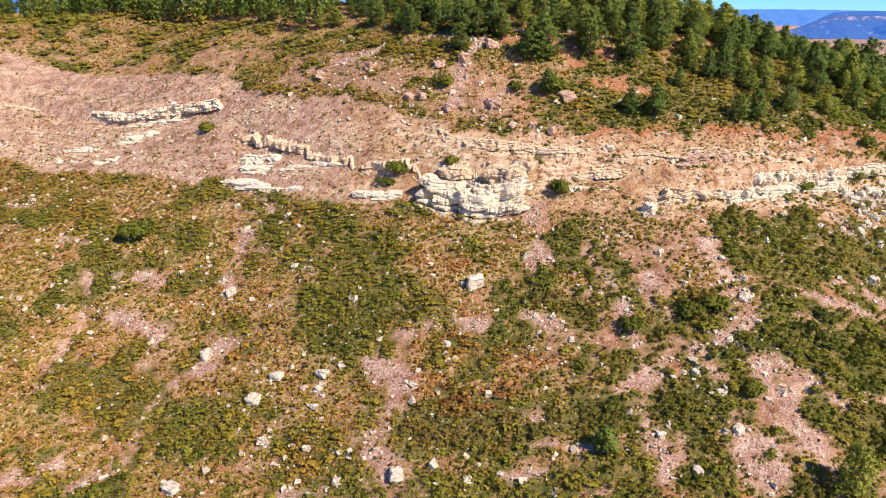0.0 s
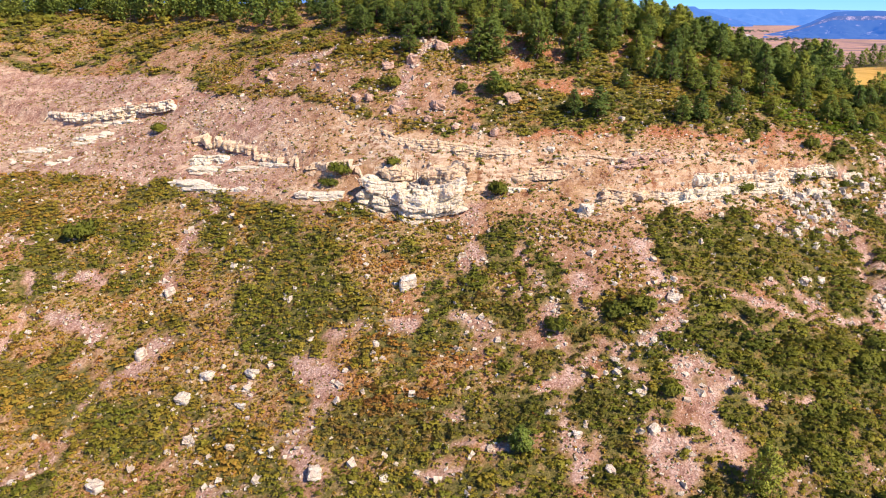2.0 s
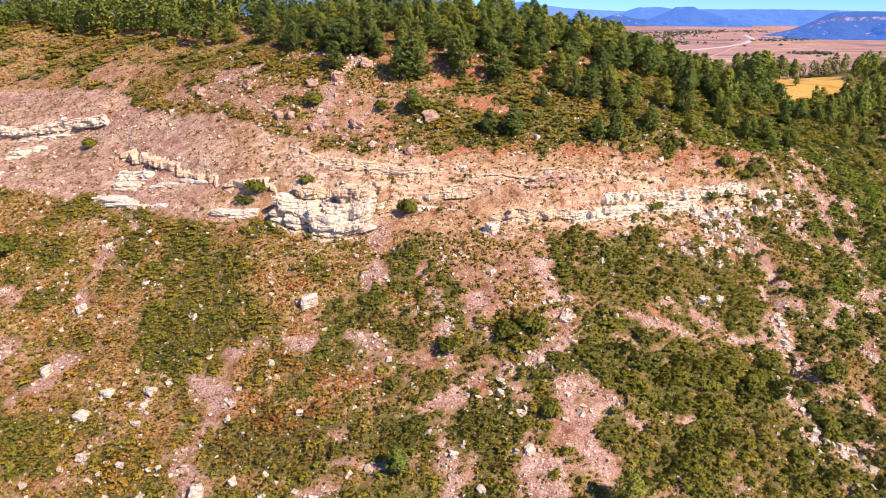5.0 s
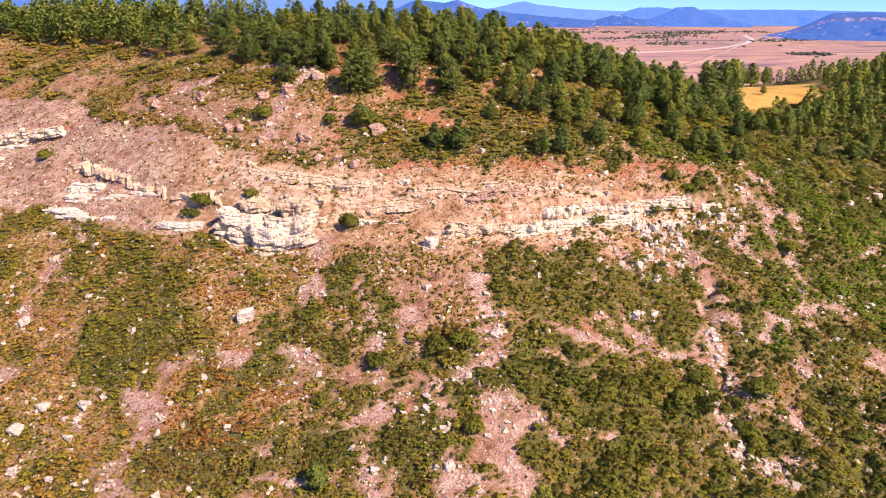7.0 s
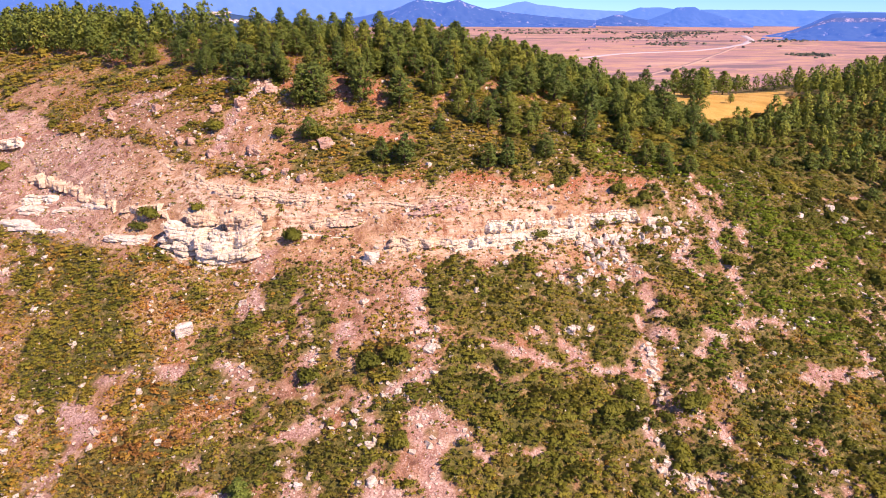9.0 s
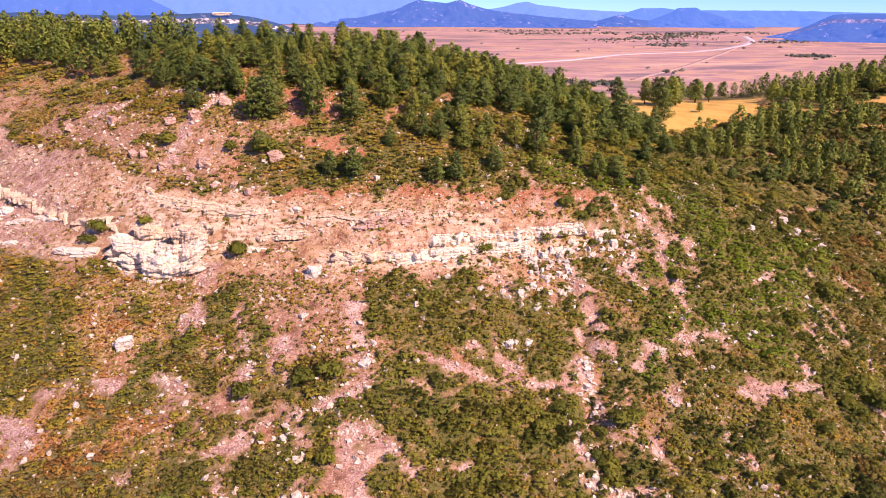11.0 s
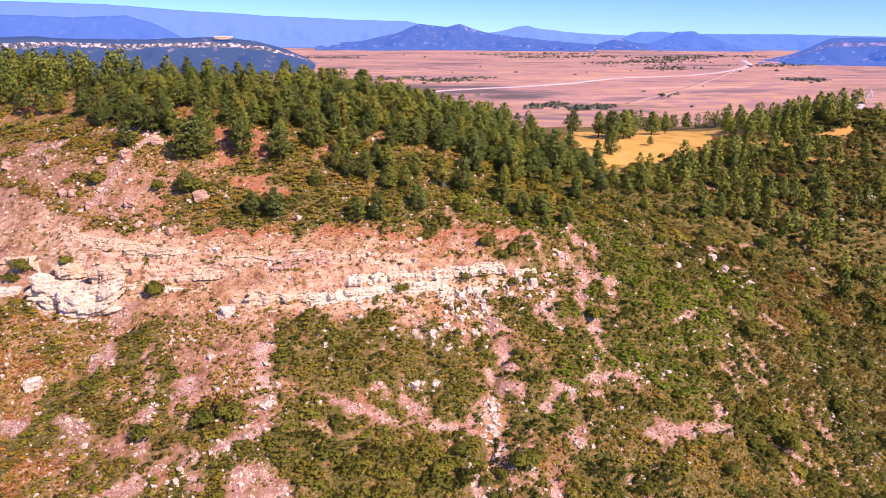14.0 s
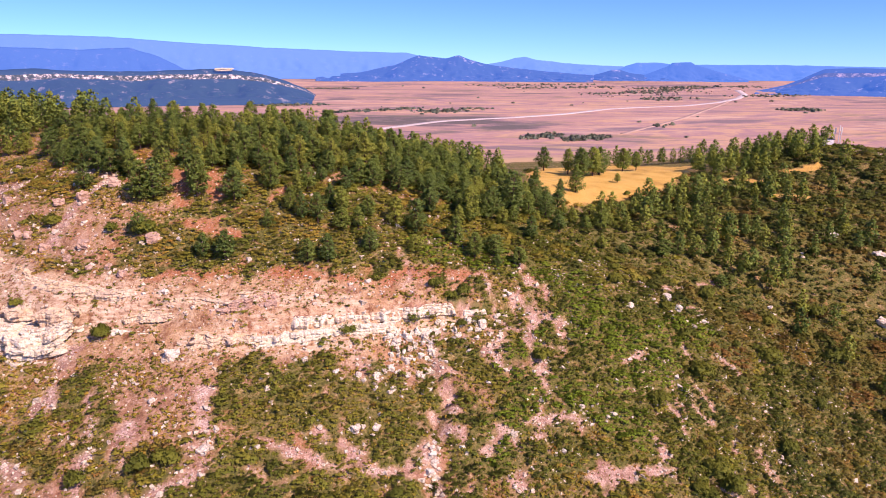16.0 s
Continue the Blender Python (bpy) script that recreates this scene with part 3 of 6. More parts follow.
def meadow(x, y):
    """The golden grass saddle behind the woods."""
    shaggy = 5.0 * fbm(x, y, 13, 3, 71)
    low = np.interp(x, [95, 104, 122, 134, 150, 170], [184, 174, 190, 203, 225, 245])
    top = np.interp(x, [95, 105, 145, 172, 186, 205], [205, 240, 300, 272, 232, 262])
    main = smooth(-3, 3, y - low + shaggy) * smooth(-3, 3, top - y + shaggy) * smooth(97, 103, x) * (1 - smooth(152, 160, x - 0.25 * (y - 230)))
    return np.maximum(main, 0.9 * strokes(x, y, [(162, 226, 180, 228, 2.6), (173, 213, 185, 216.5, 1.6), (186, 236, 200, 240, 2.0)]))


def cover(x, y):
    """Share of the ground under brush."""
    n = fbm(x, y, 5, 4, 81)
    c = 0.95 - 0.15 * smooth(14, 30, x) - 0.3 * smooth(12, 22, x) * smooth(54, 44, x) * smooth(106, 98, y) + 0.75 * n + 0.45 * fbm(x, y, 1.8, 2, 83) + 0.30 * smooth(70, 108, x)
    above = y - line_at(BENCH_TOP, x)
    left_top = smooth(26, 8, x) * smooth(0, 4, above) * smooth(1.0, 0.6, above / np.interp(x, [-70, -30, 10, 22], [5.0, 24.0, 20.0, 14.0]))
    patches = 0.24 + 0.1 * smooth(-25, -45, x) + 0.6 * smooth(0.02, 0.25, fbm(x, y, 5, 4, 87))
    c = c * (1 - left_top) + patches * left_top
    meadow_brush = smooth(16, 28, x) * smooth(1, 4, above + 3 * n)
    c = np.maximum(c, meadow_brush * (0.95 + 0.8 * n))
    on = bench(x, y)
    edge = y - line_at(FOREST_EDGE, x)
    c = np.maximum(c, 0.85 * smooth(-15, -7, edge + 4 * n) * smooth(30, 10, x))
    c = np.where(on > 0.5, 0.15 + 0.35 * n + 0.20 * smooth(26, 48, x) - 0.12 * smooth(-20, -40, x), c)
    c = np.maximum(c, 0.95 * strokes(x, y, [(*row[:4], 1.25 * row[4]) for row in THICK_ALL]))
    c = c + 0.25 * tall_brush(x, y)
    c = c * (1 - 0.9 * veins(x, y)) * (1 - 0.4 * smooth(-5, 3, edge) * smooth(75, 55, x)) * (1 - 0.85 * strokes(x, y, RED_SOIL[:7]))
    c = c * (1 - 0.9 * bare(x, y)) * (1 - meadow(x, y))
    return np.clip(c, 0, 1)


def tall_brush(x, y):
    """The lowest slope in the east, where the oak stands higher and darker."""
    return smooth(96, 82, y) * smooth(42, 58, x)


def veins(x, y):
    """Thin runs of gravel that part the brush on the eastern slope."""
    u, v = x + 0.45 * y, y * 0.55
    ridge = np.abs(fbm(u, v, 9, 4, 171)) + 0.35 * np.maximum(0, fbm(x, y, 12, 2, 175))
    return smooth(0.10, 0.03, ridge) * smooth(50, 66, x) * smooth(146, 134, y) * (1 - 0.7 * smooth(118, 150, x)) * (1 - strokes(x, y, THICK_D + FRESH))


def thicket(x, y):
    """Where the oak grows in dense green clumps."""
    return np.maximum(0.9 * strokes(x, y, [(*row[:4], 1.25 * row[4]) for row in THICK_ALL]), 0.9 * fbm(x, y, 11, 3, 91) + 0.5 * smooth(85, 115, x) + 0.2 * smooth(0, 15, x) * smooth(118, 125, y))


def clumps(x, y):
    """Rounded green clumps a few metres across, thick where the oak is dense."""
    t = thicket(x, y)
    n = fbm(x, y, 4.6, 3, 161)
    return np.maximum(smooth(-0.03, 0.08, n + 0.35 * (t - 0.2) + 0.14 * smooth(60, 90, x)), 0.9 * smooth(0.4, 0.65, t))


# ---- ground: one sheet, fine on the hill, coarse towards the horizon ----
def stations(parts, reach):
    out = list(np.concatenate([np.arange(a, b, s) for a, b, s in parts]))
    s = 4.0
    while out[-1] < reach:
        s *= 1.13
        out.append(out[-1] + s)
    s = 4.0
    while out[0] > -reach:
        s *= 1.13
        out.insert(0, out[0] - s)
    return np.array(out)


def build_ground():
    gx = stations([(-118, 160, 0.8), (160, 240, 1.6)], 4900)
    gy = stations([(-40, 48, 4), (48, 62, 1.6), (62, 180, 0.75), (180, 300, 2.0)], 4900)
    X, Y = np.meshgrid(gx, gy)
    x, y = X.ravel(), Y.ravel()
    z = height(x, y)
    nx, ny = len(gx), len(gy)
    i = np.arange(nx * ny).reshape(ny, nx)
    quads = np.stack([i[:-1, :-1], i[:-1, 1:], i[1:, 1:], i[1:, :-1]], -1).reshape(-1, 4)
    me = mesh_from("ground", np.stack([x, y, z], 1), quads)
    d = cliff_distance(x, y)
    drop = np.interp(x, CLIFF[:, 0], CLIFF[:, 2])
    rock = smooth(2.2, 0.3, np.abs(d + 0.5) + 2.0 * fbm(x, y, 3, 4, 61)) * smooth(2.1, 3.0, drop)
    rock = np.maximum(rock, np.maximum(strokes(x, y, [(-5, 121.5, 4, 117.5, 3.0), (4, 116.5, 28, 114.5, 3.4), (28, 114.5, 60, 118.0, 1.6)]), 0.8 * stroke(x, y, 34, 108.2, 60, 114.0, 3.0)))
    rock = np.maximum(rock, 0.9 * np.maximum(stroke(x, y, -68, 150.5, -55, 146.5, 2.2), stroke(x, y, -80, 139, -60, 144, 4.0)))
    rock = np.maximum(rock, 0.7 * smooth(0.26, 0.5, fbm(x, y * 1.6, 6, 4, 64) + 0.14 * smooth(8, -8, x)) * bench(x, y))
    out = np.maximum(np.maximum(-120 - x, x - 240), np.maximum(40 - y, y - 285))
    turf = np.clip(cover(x, y) * 1.1, 0, 1) * (1 - bench(x, y)) * (1 - 0.6 * smooth(14, 26, x) * (1 - clumps(x, y)) * smooth(120, 112, y) * smooth(108, 92, x))
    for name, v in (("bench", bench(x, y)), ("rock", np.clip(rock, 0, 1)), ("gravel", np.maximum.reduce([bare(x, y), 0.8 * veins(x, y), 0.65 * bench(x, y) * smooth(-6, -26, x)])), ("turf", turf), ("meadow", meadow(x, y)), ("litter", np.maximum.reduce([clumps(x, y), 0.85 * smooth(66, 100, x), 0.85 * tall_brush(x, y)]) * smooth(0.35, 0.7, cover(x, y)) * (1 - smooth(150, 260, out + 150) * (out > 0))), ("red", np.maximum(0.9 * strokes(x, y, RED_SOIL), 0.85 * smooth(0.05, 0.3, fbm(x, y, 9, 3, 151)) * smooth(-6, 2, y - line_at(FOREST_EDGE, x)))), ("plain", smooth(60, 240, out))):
        me.attributes.new(name, "FLOAT", "POINT").data.foreach_set("value", v.astype(np.float32))
    me.polygons.foreach_set("use_smooth", np.ones(len(me.polygons), bool))
    me.materials.append(SOIL)
    return tagged(new("ground", me), "pink stony hillside soil with gullies, running out to a tan plain", "ground", kind="structure")


def mesh_from(name, verts, faces):
    """A mesh from arrays; all faces have the same number of corners."""
    me = bpy.data.meshes.new(name)
    verts, faces = np.asarray(verts, np.float32), np.asarray(faces, np.int32)
    k = faces.shape[1]
    me.vertices.add(len(verts))
    me.vertices.foreach_set("co", verts.ravel())
    me.loops.add(faces.size)
    me.loops.foreach_set("vertex_index", faces.ravel())
    me.polygons.add(len(faces))
    me.polygons.foreach_set("loop_start", np.arange(0, faces.size, k, dtype=np.int32))
    me.polygons.foreach_set("loop_total", np.full(len(faces), k, np.int32))
    me.update(calc_edges=True)
    me.validate()
    return me


def part(name, me, mat, parent=None, label="", m=None):
    if mat and not me.materials:
        me.materials.append(mat)
    ob = new(name, me)
    if parent:
        ob.parent = parent
    if m is not None:
        ob.matrix_basis = m
    if label:
        ob["label"] = label
    return ob


ground = build_ground()
rng = np.random.default_rng(7)


# ---- stones ----
def stone_mesh(name, seed, cuts=3, rough=0.16, layered=0.0, blocky=0.5):
    """A weathered block about 1 m across: a cut cube, partly rounded, roughened, with bedding grooves."""
    bm = bmesh.new()
    bmesh.ops.create_cube(bm, size=1.0)
    bmesh.ops.subdivide_edges(bm, edges=bm.edges[:], cuts=cuts, use_grid_fill=True)
    off = Vector((seed * 3.7, seed * 1.9, seed * 5.3))
    for v in bm.verts:
        c = v.co.copy()
        r = c.normalized() * 0.6
        c = c.lerp(r, 1 - blocky)
        k = noise.noise(c * 1.7 + off) * 1.2 + noise.noise(c * 4.0 + off) * 0.7 + (noise.noise(c * 9.0 + off) * 0.45 if cuts > 5 else 0)
        c += c.normalized() * k * rough
        if layered:
            g = noise.noise(Vector((c.z * 7.0, seed, 0.3)))
            c.x += math.copysign(layered * g, c.x)
            c.y += math.copysign(layered * g, c.y)
        v.co = c
    me = bpy.data.meshes.new(name)
    bm.to_mesh(me)
    bm.free()
    return me


SLABS = [stone_mesh("slab", k + 1, 4, 0.15, 0.12, 0.75) for k in range(8)]
CRAGS = [stone_mesh("crag", k + 51, 8, 0.19, 0.13, 0.6) for k in range(6)]
for me in CRAGS:
    me.materials.append(WHITE_STONE)
BLOCKS = [stone_mesh("block", k + 21, 3, 0.20, 0.0, 0.6) for k in range(8)]
for me in SLABS:
    me.materials.append(LIMESTONE)
for me in BLOCKS:
    me.materials.append(BOULDER)
WHITE_SLABS = []
for k in range(6):
    me = stone_mesh("slab", k + 71, 5, 0.13, 0.10, 0.82)
    me.materials.append(WHITE_STONE)
    WHITE_SLABS.append(me)

SHARDS = []
for k in range(7):
    bm = bmesh.new()
    r = np.random.default_rng(400 + k)
    for q in r.uniform(-0.5, 0.5, (15, 3)) * np.array([1.15, 1.0, 1.1]):
        bm.verts.new(q)
    hull = bmesh.ops.convex_hull(bm, input=bm.verts[:])
    bmesh.ops.delete(bm, geom=[v for v in bm.verts if not v.link_faces], context="VERTS")
    bmesh.ops.bevel(bm, geom=bm.edges[:], offset=0.035, segments=1, affect="EDGES")
    me = bpy.data.meshes.new("shard")
    bm.to_mesh(me)
    bm.free()
    me.materials.append(WHITE_STONE)
    SHARDS.append(me)
SANDY_BLOCKS = []
for me in BLOCKS[:4]:
    c = me.copy()
    c.materials.clear()
    c.materials.append(SANDSTONE)
    SANDY_BLOCKS.append(c)


def outcrop(label, line, high, depth, meshes, courses=2, long=(1.6, 3.4), lean=0.0, bury=0.5, gap=0.12, wave=0.5, rise=0.0):
    """A bedded rock ledge along a line of (x, y): courses of uneven blocks, each a stone of its own.
    lean: how far each course steps back; wave: buttresses and recesses along the line; rise: lifts it above its foot."""
    pts = [Vector((*p, 0)) for p in line]
    mid = pts[len(pts) // 2]
    base = new("rock_outcrop")
    base.location = (mid.x, mid.y, ground_at(mid.x, mid.y))
    tagged(base, label, "rock outcrop", "ledges of the cliff")
    shares = rng.uniform(0.6, 1.4, courses)
    shares = shares / shares.sum()
    for course in range(courses):
        low = shares[:course].sum() * high
        thick = shares[course] * high
        for a, b in zip(pts, pts[1:]):
            way = b - a
            run, s = way.length, rng.uniform(-0.6, 0)
            way.normalize()
            back_way = Vector((-way.y, way.x, 0))
            turn = math.degrees(math.atan2(way.y, way.x))
            while s < run:
                w = rng.uniform(*long) * rng.choice([0.6, 1.0, 1.0, 1.5])
                if rng.random() > gap:
                    p = a + way * (s + w / 2)
                    h = thick * rng.uniform(0.75, 1.3)
                    d = depth * rng.uniform(0.75, 1.25)
                    back = course * lean + rng.uniform(-0.25, 0.25) + wave * 1.6 * noise.noise(Vector((p.x * 0.35, p.y * 0.35, course * 0.25)))
                    q = p + back_way * (back + d * 0.35)
                    front = p - back_way * 0.8
                    z = ground_at(front.x, front.y) + rise - bury + low + h / 2
                    ob = part("stone", meshes[int(rng.integers(len(meshes)))], None, base)
                    ob.matrix_basis = Matrix.Translation(-base.location) @ pose(q.x, q.y, z, rng.uniform(-5, 5), rng.uniform(-3, 3), turn + rng.uniform(-6, 6)) \
                        @ Matrix.Diagonal((w * 1.15, d, h * 1.12, 1))
                s += w * rng.uniform(0.75, 0.98)
    return base


def cliff_face(label, line, high, mat, rise=0.0, seam=0.5, lip=0.5, wave=1.0, span=3.0, foot=0.8, beds=0.25, flute=0.12, seed=1, back=3.0, broken=0.0, clefts=(), group="ledges of the cliff"):
    """A bedded cliff along a line of (x, y), as one rock: a fluted upper wall that juts by lip over a seam at the share seam of its height,
    a foot that leans out below, buttresses and alcoves (wave deep, span apart), and a top that runs back into the hill."""
    c = np.array(line, float)
    run = np.r_[0, np.cumsum(np.hypot(np.diff(c[:, 0]), np.diff(c[:, 1])))]
    s = np.arange(0, run[-1], 0.2)
    x, y = np.interp(s, run, c[:, 0]), np.interp(s, run, c[:, 1])
    k = np.hanning(17) / np.hanning(17).sum()
    x, y = np.convolve(np.pad(x, 8, "edge"), k, "valid"), np.convolve(np.pad(y, 8, "edge"), k, "valid")
    tx, ty = np.gradient(x), np.gradient(y)
    d = np.hypot(tx, ty)
    nx, ny = ty / d, -tx / d
    ends = smooth(0, 2.5, s) * smooth(0, 2.5, run[-1] - s)
    tall = high * (0.35 + 0.65 * ends) * (1 + 0.28 * fbm(s, s * 0 + seed, 6, 3, 201))
    joint = np.floor(s / 1.7 + 0.8 * fbm(s, s * 0 + seed, 5, 2, 219))
    tall = tall * (1 + 0.16 * lattice_noise(joint, joint * 0 + seed, 221)) * (1 - broken * smooth(0.12, -0.12, fbm(s, s * 0 + 2.3 * seed, 4.5, 3, 223)))
    base = height(x + nx * (0.8 + foot), y + ny * (0.8 + foot)) + rise
    edge = seam + 0.10 * fbm(s, s * 0 + seed, 7, 2, 203)
    bulge = 0.26 * lattice_noise(joint, joint * 0 + 7.0 + seed, 225) + wave * (0.55 - 1.6 * np.abs(fbm(s, s * 0 + 3.7 * seed, span, 3, 205)))
    for at, deep, broad in clefts:
        bulge = bulge - deep * np.exp(-((s - at) / broad) ** 2)
    rows = []
    for v in np.linspace(-0.2, 1, 26):
        z = v * tall
        above = smooth(edge, edge + 0.08, np.full_like(s, v))
        out = bulge * (0.5 + 0.5 * above) + lip * above - 0.6 * lip * np.exp(-((v - edge) / 0.06) ** 2) + foot * np.maximum(0, 1 - v / np.maximum(edge, 0.1)) ** 1.3
        layer = np.floor(z * 2.6 + 1.4 * fbm(s, s * 0 + seed, 9, 2, 207))
        out = out + beds * lattice_noise(s / 2.4, layer * 3.17 + seed, 209) * (1 - 0.55 * above) + flute * fbm(s, z * 0.25 + seed, 0.9, 2, 211) * above
        out = out + 0.16 * fbm(s, z + 9 * seed, 0.9, 3, 213) - 0.35 * smooth(0.9, 1.0, v)
        rows.append(np.stack([x + nx * out, y + ny * out, base + z + 0.06 * fbm(s, z * 2, 0.8, 2, 215)], 1))
    last = rows[-1]
    for step in (0.2, 0.45, 0.7, 0.88, 1.1):
        bx, by = last[:, 0] - nx * back * step, last[:, 1] - ny * back * step
        land = height(bx, by) - 0.3
        w = float(smooth(0.55, 1.1, step))
        zz = np.maximum(last[:, 2] - 0.25 * step, land) * (1 - w) + land * w + min(0.5, 0.1 * high + 0.08) * fbm(s, s * 0 + step * 9, 1.3, 3, 217)
        rows.append(np.stack([bx, by, zz], 1))
    V = np.concatenate(rows)
    n = len(s)
    i = np.arange(len(V)).reshape(-1, n)
    Q = np.stack([i[:-1, :-1], i[:-1, 1:], i[1:, 1:], i[1:, :-1]], -1).reshape(-1, 4)
    me = mesh_from("rock_outcrop", V, Q)
    me.materials.append(mat)
    me.polygons.foreach_set("use_smooth", np.zeros(len(me.polygons), bool))
    return tagged(new("rock_outcrop", me), label, "rock outcrop", group)


def bedded_cliff(label, line, strata, mat, seed=1, rise=0.0, wave=0.6, span=4.0, back=2.5, broken=0.6, clefts=(), bury=0.4, flute=0.0, rough=1.0, earth=False, group="ledges of the cliff"):
    """A cliff of flat beds along a line of (x, y), as one rock. strata, from the foot up: thickness, how far the bed juts out, how deep its seam is undercut.
    wave, span: buttresses and alcoves; broken: how far beds have fallen away in places; clefts: (place along the line, depth, breadth); flute: upright grooves; rough: how far single blocks jut and recede; earth: soil has crept over the top."""
    c = np.array(line, float)
    run = np.r_[0, np.cumsum(np.hypot(np.diff(c[:, 0]), np.diff(c[:, 1])))]
    s = np.arange(0, run[-1], 0.2)
    x, y = np.interp(s, run, c[:, 0]), np.interp(s, run, c[:, 1])
    k = np.hanning(17) / np.hanning(17).sum()
    x, y = np.convolve(np.pad(x, 8, "edge"), k, "valid"), np.convolve(np.pad(y, 8, "edge"), k, "valid")
    tx, ty = np.gradient(x), np.gradient(y)
    d = np.hypot(tx, ty)
    nx, ny = ty / d, -tx / d
    flat = s * 0
    ends = smooth(0, 2.2, s) * smooth(0, 2.2, run[-1] - s)
    z = height(x + nx * 1.2, y + ny * 1.2)
    kz = np.hanning(31) / np.hanning(31).sum()
    z = np.convolve(np.pad(z, 15, "edge"), kz, "valid") + rise - bury
    bulge = wave * (0.5 - 1.5 * np.abs(fbm(s, flat + 3.7 * seed, span, 3, 205)))
    for at, deep, broad in clefts:
        bulge = bulge - deep * np.exp(-((s - at) / broad) ** 2)
    rows, fallen = [], flat
    total = sum(row[0] for row in strata)
    for level, (thick, jut, under) in enumerate(strata):
        th = (thick + (bury if level == 0 else 0)) * (0.3 + 0.7 * ends) * (1 + 0.2 * fbm(s, flat + 5.1 * level + seed, 5, 3, 231))
        joint = np.floor(s / (0.9 + 1.1 * thick) + 0.9 * fbm(s, flat + level, 3, 2, 233))
        fallen = np.maximum(0.75 * fallen, smooth(-0.02, 0.22, fbm(s, flat + 2.9 * level + 1.7 * seed, span, 3, 235)))
        crack = smooth(0.07, 0.015, np.abs(fbm(s, flat + 8.3 * level + seed, 2.4, 2, 237)))
        o = jut + bulge * (0.55 + 0.12 * level) + 0.22 * fbm(s, flat + 4.4 * level, 1.6, 3, 239) + 0.20 * thick ** 0.5 * lattice_noise(joint, flat + level + seed, 241) * (1.7 + 0.9 * thick) - broken * fallen - 0.3 * crack * min(1, thick)
        o = o - 0.8 * (1 - ends)
        soft = 0.12 + 0.28 * thick
        hollow = np.clip(0.35 + 2.8 * fbm(s, flat + 6.1 * level + seed, 3.2, 3, 247), 0.0, 1.7)
        for v, set_back in ((0.0, under), (0.10, 0.55 * under), (0.22, 0.1 * under), (0.38, 0.0), (0.56, 0.05 * soft), (0.74, 0.2 * soft), (0.9, 0.45 * soft), (1.0, 0.75 * soft)):
            zz = z + v * th
            split = np.floor(s / 0.75 + 0.9 * fbm(s, zz, 1.7, 2, 251)), np.floor(zz / 0.42 + 0.8 * fbm(s, zz + 7, 2.3, 2, 253))
            coarse = np.floor(s / 2.1 + 0.8 * fbm(s, zz, 4, 2, 255)), np.floor(zz / 1.0 + 0.7 * fbm(s, zz + 3, 4, 2, 257))
            o_split = 0.20 * lattice_noise(split[0], split[1] + seed, 259) + 0.30 * min(1.0, total / 2.5) * lattice_noise(coarse[0], coarse[1] + seed, 261)
            oo = o + rough * o_split - set_back * (hollow if v < 0.3 else 1.0) + flute * fbm(s, zz * 0.2 + seed, 0.8, 2, 211) + 0.42 * fbm(s, zz * 1.1 + 5 * seed, 2.1, 3, 249) * min(1.0, total / 2.0) + 0.2 * fbm(s, zz * 1.8 + 9 * seed, 0.7, 3, 243)
            rows.append(np.stack([x + nx * oo, y + ny * oo, zz + 0.08 * min(1.0, thick * 1.6) * fbm(s, flat + 3 * v + 2 * level, 1.1, 3, 245)], 1))
        z = z + th
    last = rows[-1]
    for step in (0.15, 0.35, 0.6, 0.85, 1.1):
        bx, by = last[:, 0] - nx * back * step, last[:, 1] - ny * back * step
        land = height(bx, by) - 0.3
        w = float(smooth(0.45, 1.1, step))
        zz = np.maximum(last[:, 2] - 0.15 * step, land) * (1 - w) + land * w + 0.12 * fbm(s, flat + step * 9, 1.3, 3, 217)
        rows.append(np.stack([bx, by, zz], 1))
    V = np.concatenate(rows)
    i = np.arange(len(V)).reshape(-1, len(s))
    Q = np.stack([i[:-1, :-1], i[:-1, 1:], i[1:, 1:], i[1:, :-1]], -1).reshape(-1, 4)
    me = mesh_from("rock_outcrop", V, Q)
    me.materials.append(mat)
    if earth:
        me.materials.append(SOIL)
        level = np.repeat(np.arange(len(rows) - 1), len(s) - 1)
        crept = level + 3.5 * fbm(np.tile(s[:-1], len(rows) - 1), level * 0.7, 2.6, 3, 263) > len(rows) - 7.5
        me.polygons.foreach_set("material_index", crept.astype(np.int32))
    me.polygons.foreach_set("use_smooth", np.zeros(len(me.polygons), bool))
    return tagged(new("rock_outcrop", me), label, "rock outcrop", group)


def boulder(x, y, size, label="pale weathered limestone boulder lying on the slope", flat=0.75, sink=0.25, meshes=BLOCKS):
    ob = new("boulder", meshes[int(rng.integers(len(meshes)))])
    sx, sy, sz = size * rng.uniform(0.62, 0.85), size * rng.uniform(0.55, 0.75), size * flat * rng.uniform(0.6, 0.85)
    ob.matrix_basis = pose(x, y, ground_at(x, y) + sz * (0.5 - sink), rng.uniform(-18, 18), rng.uniform(-18, 18), rng.uniform(0, 360)) @ Matrix.Diagonal((sx, sy, sz, 1))
    return tagged(ob, label, "boulder", "boulders on the slope")


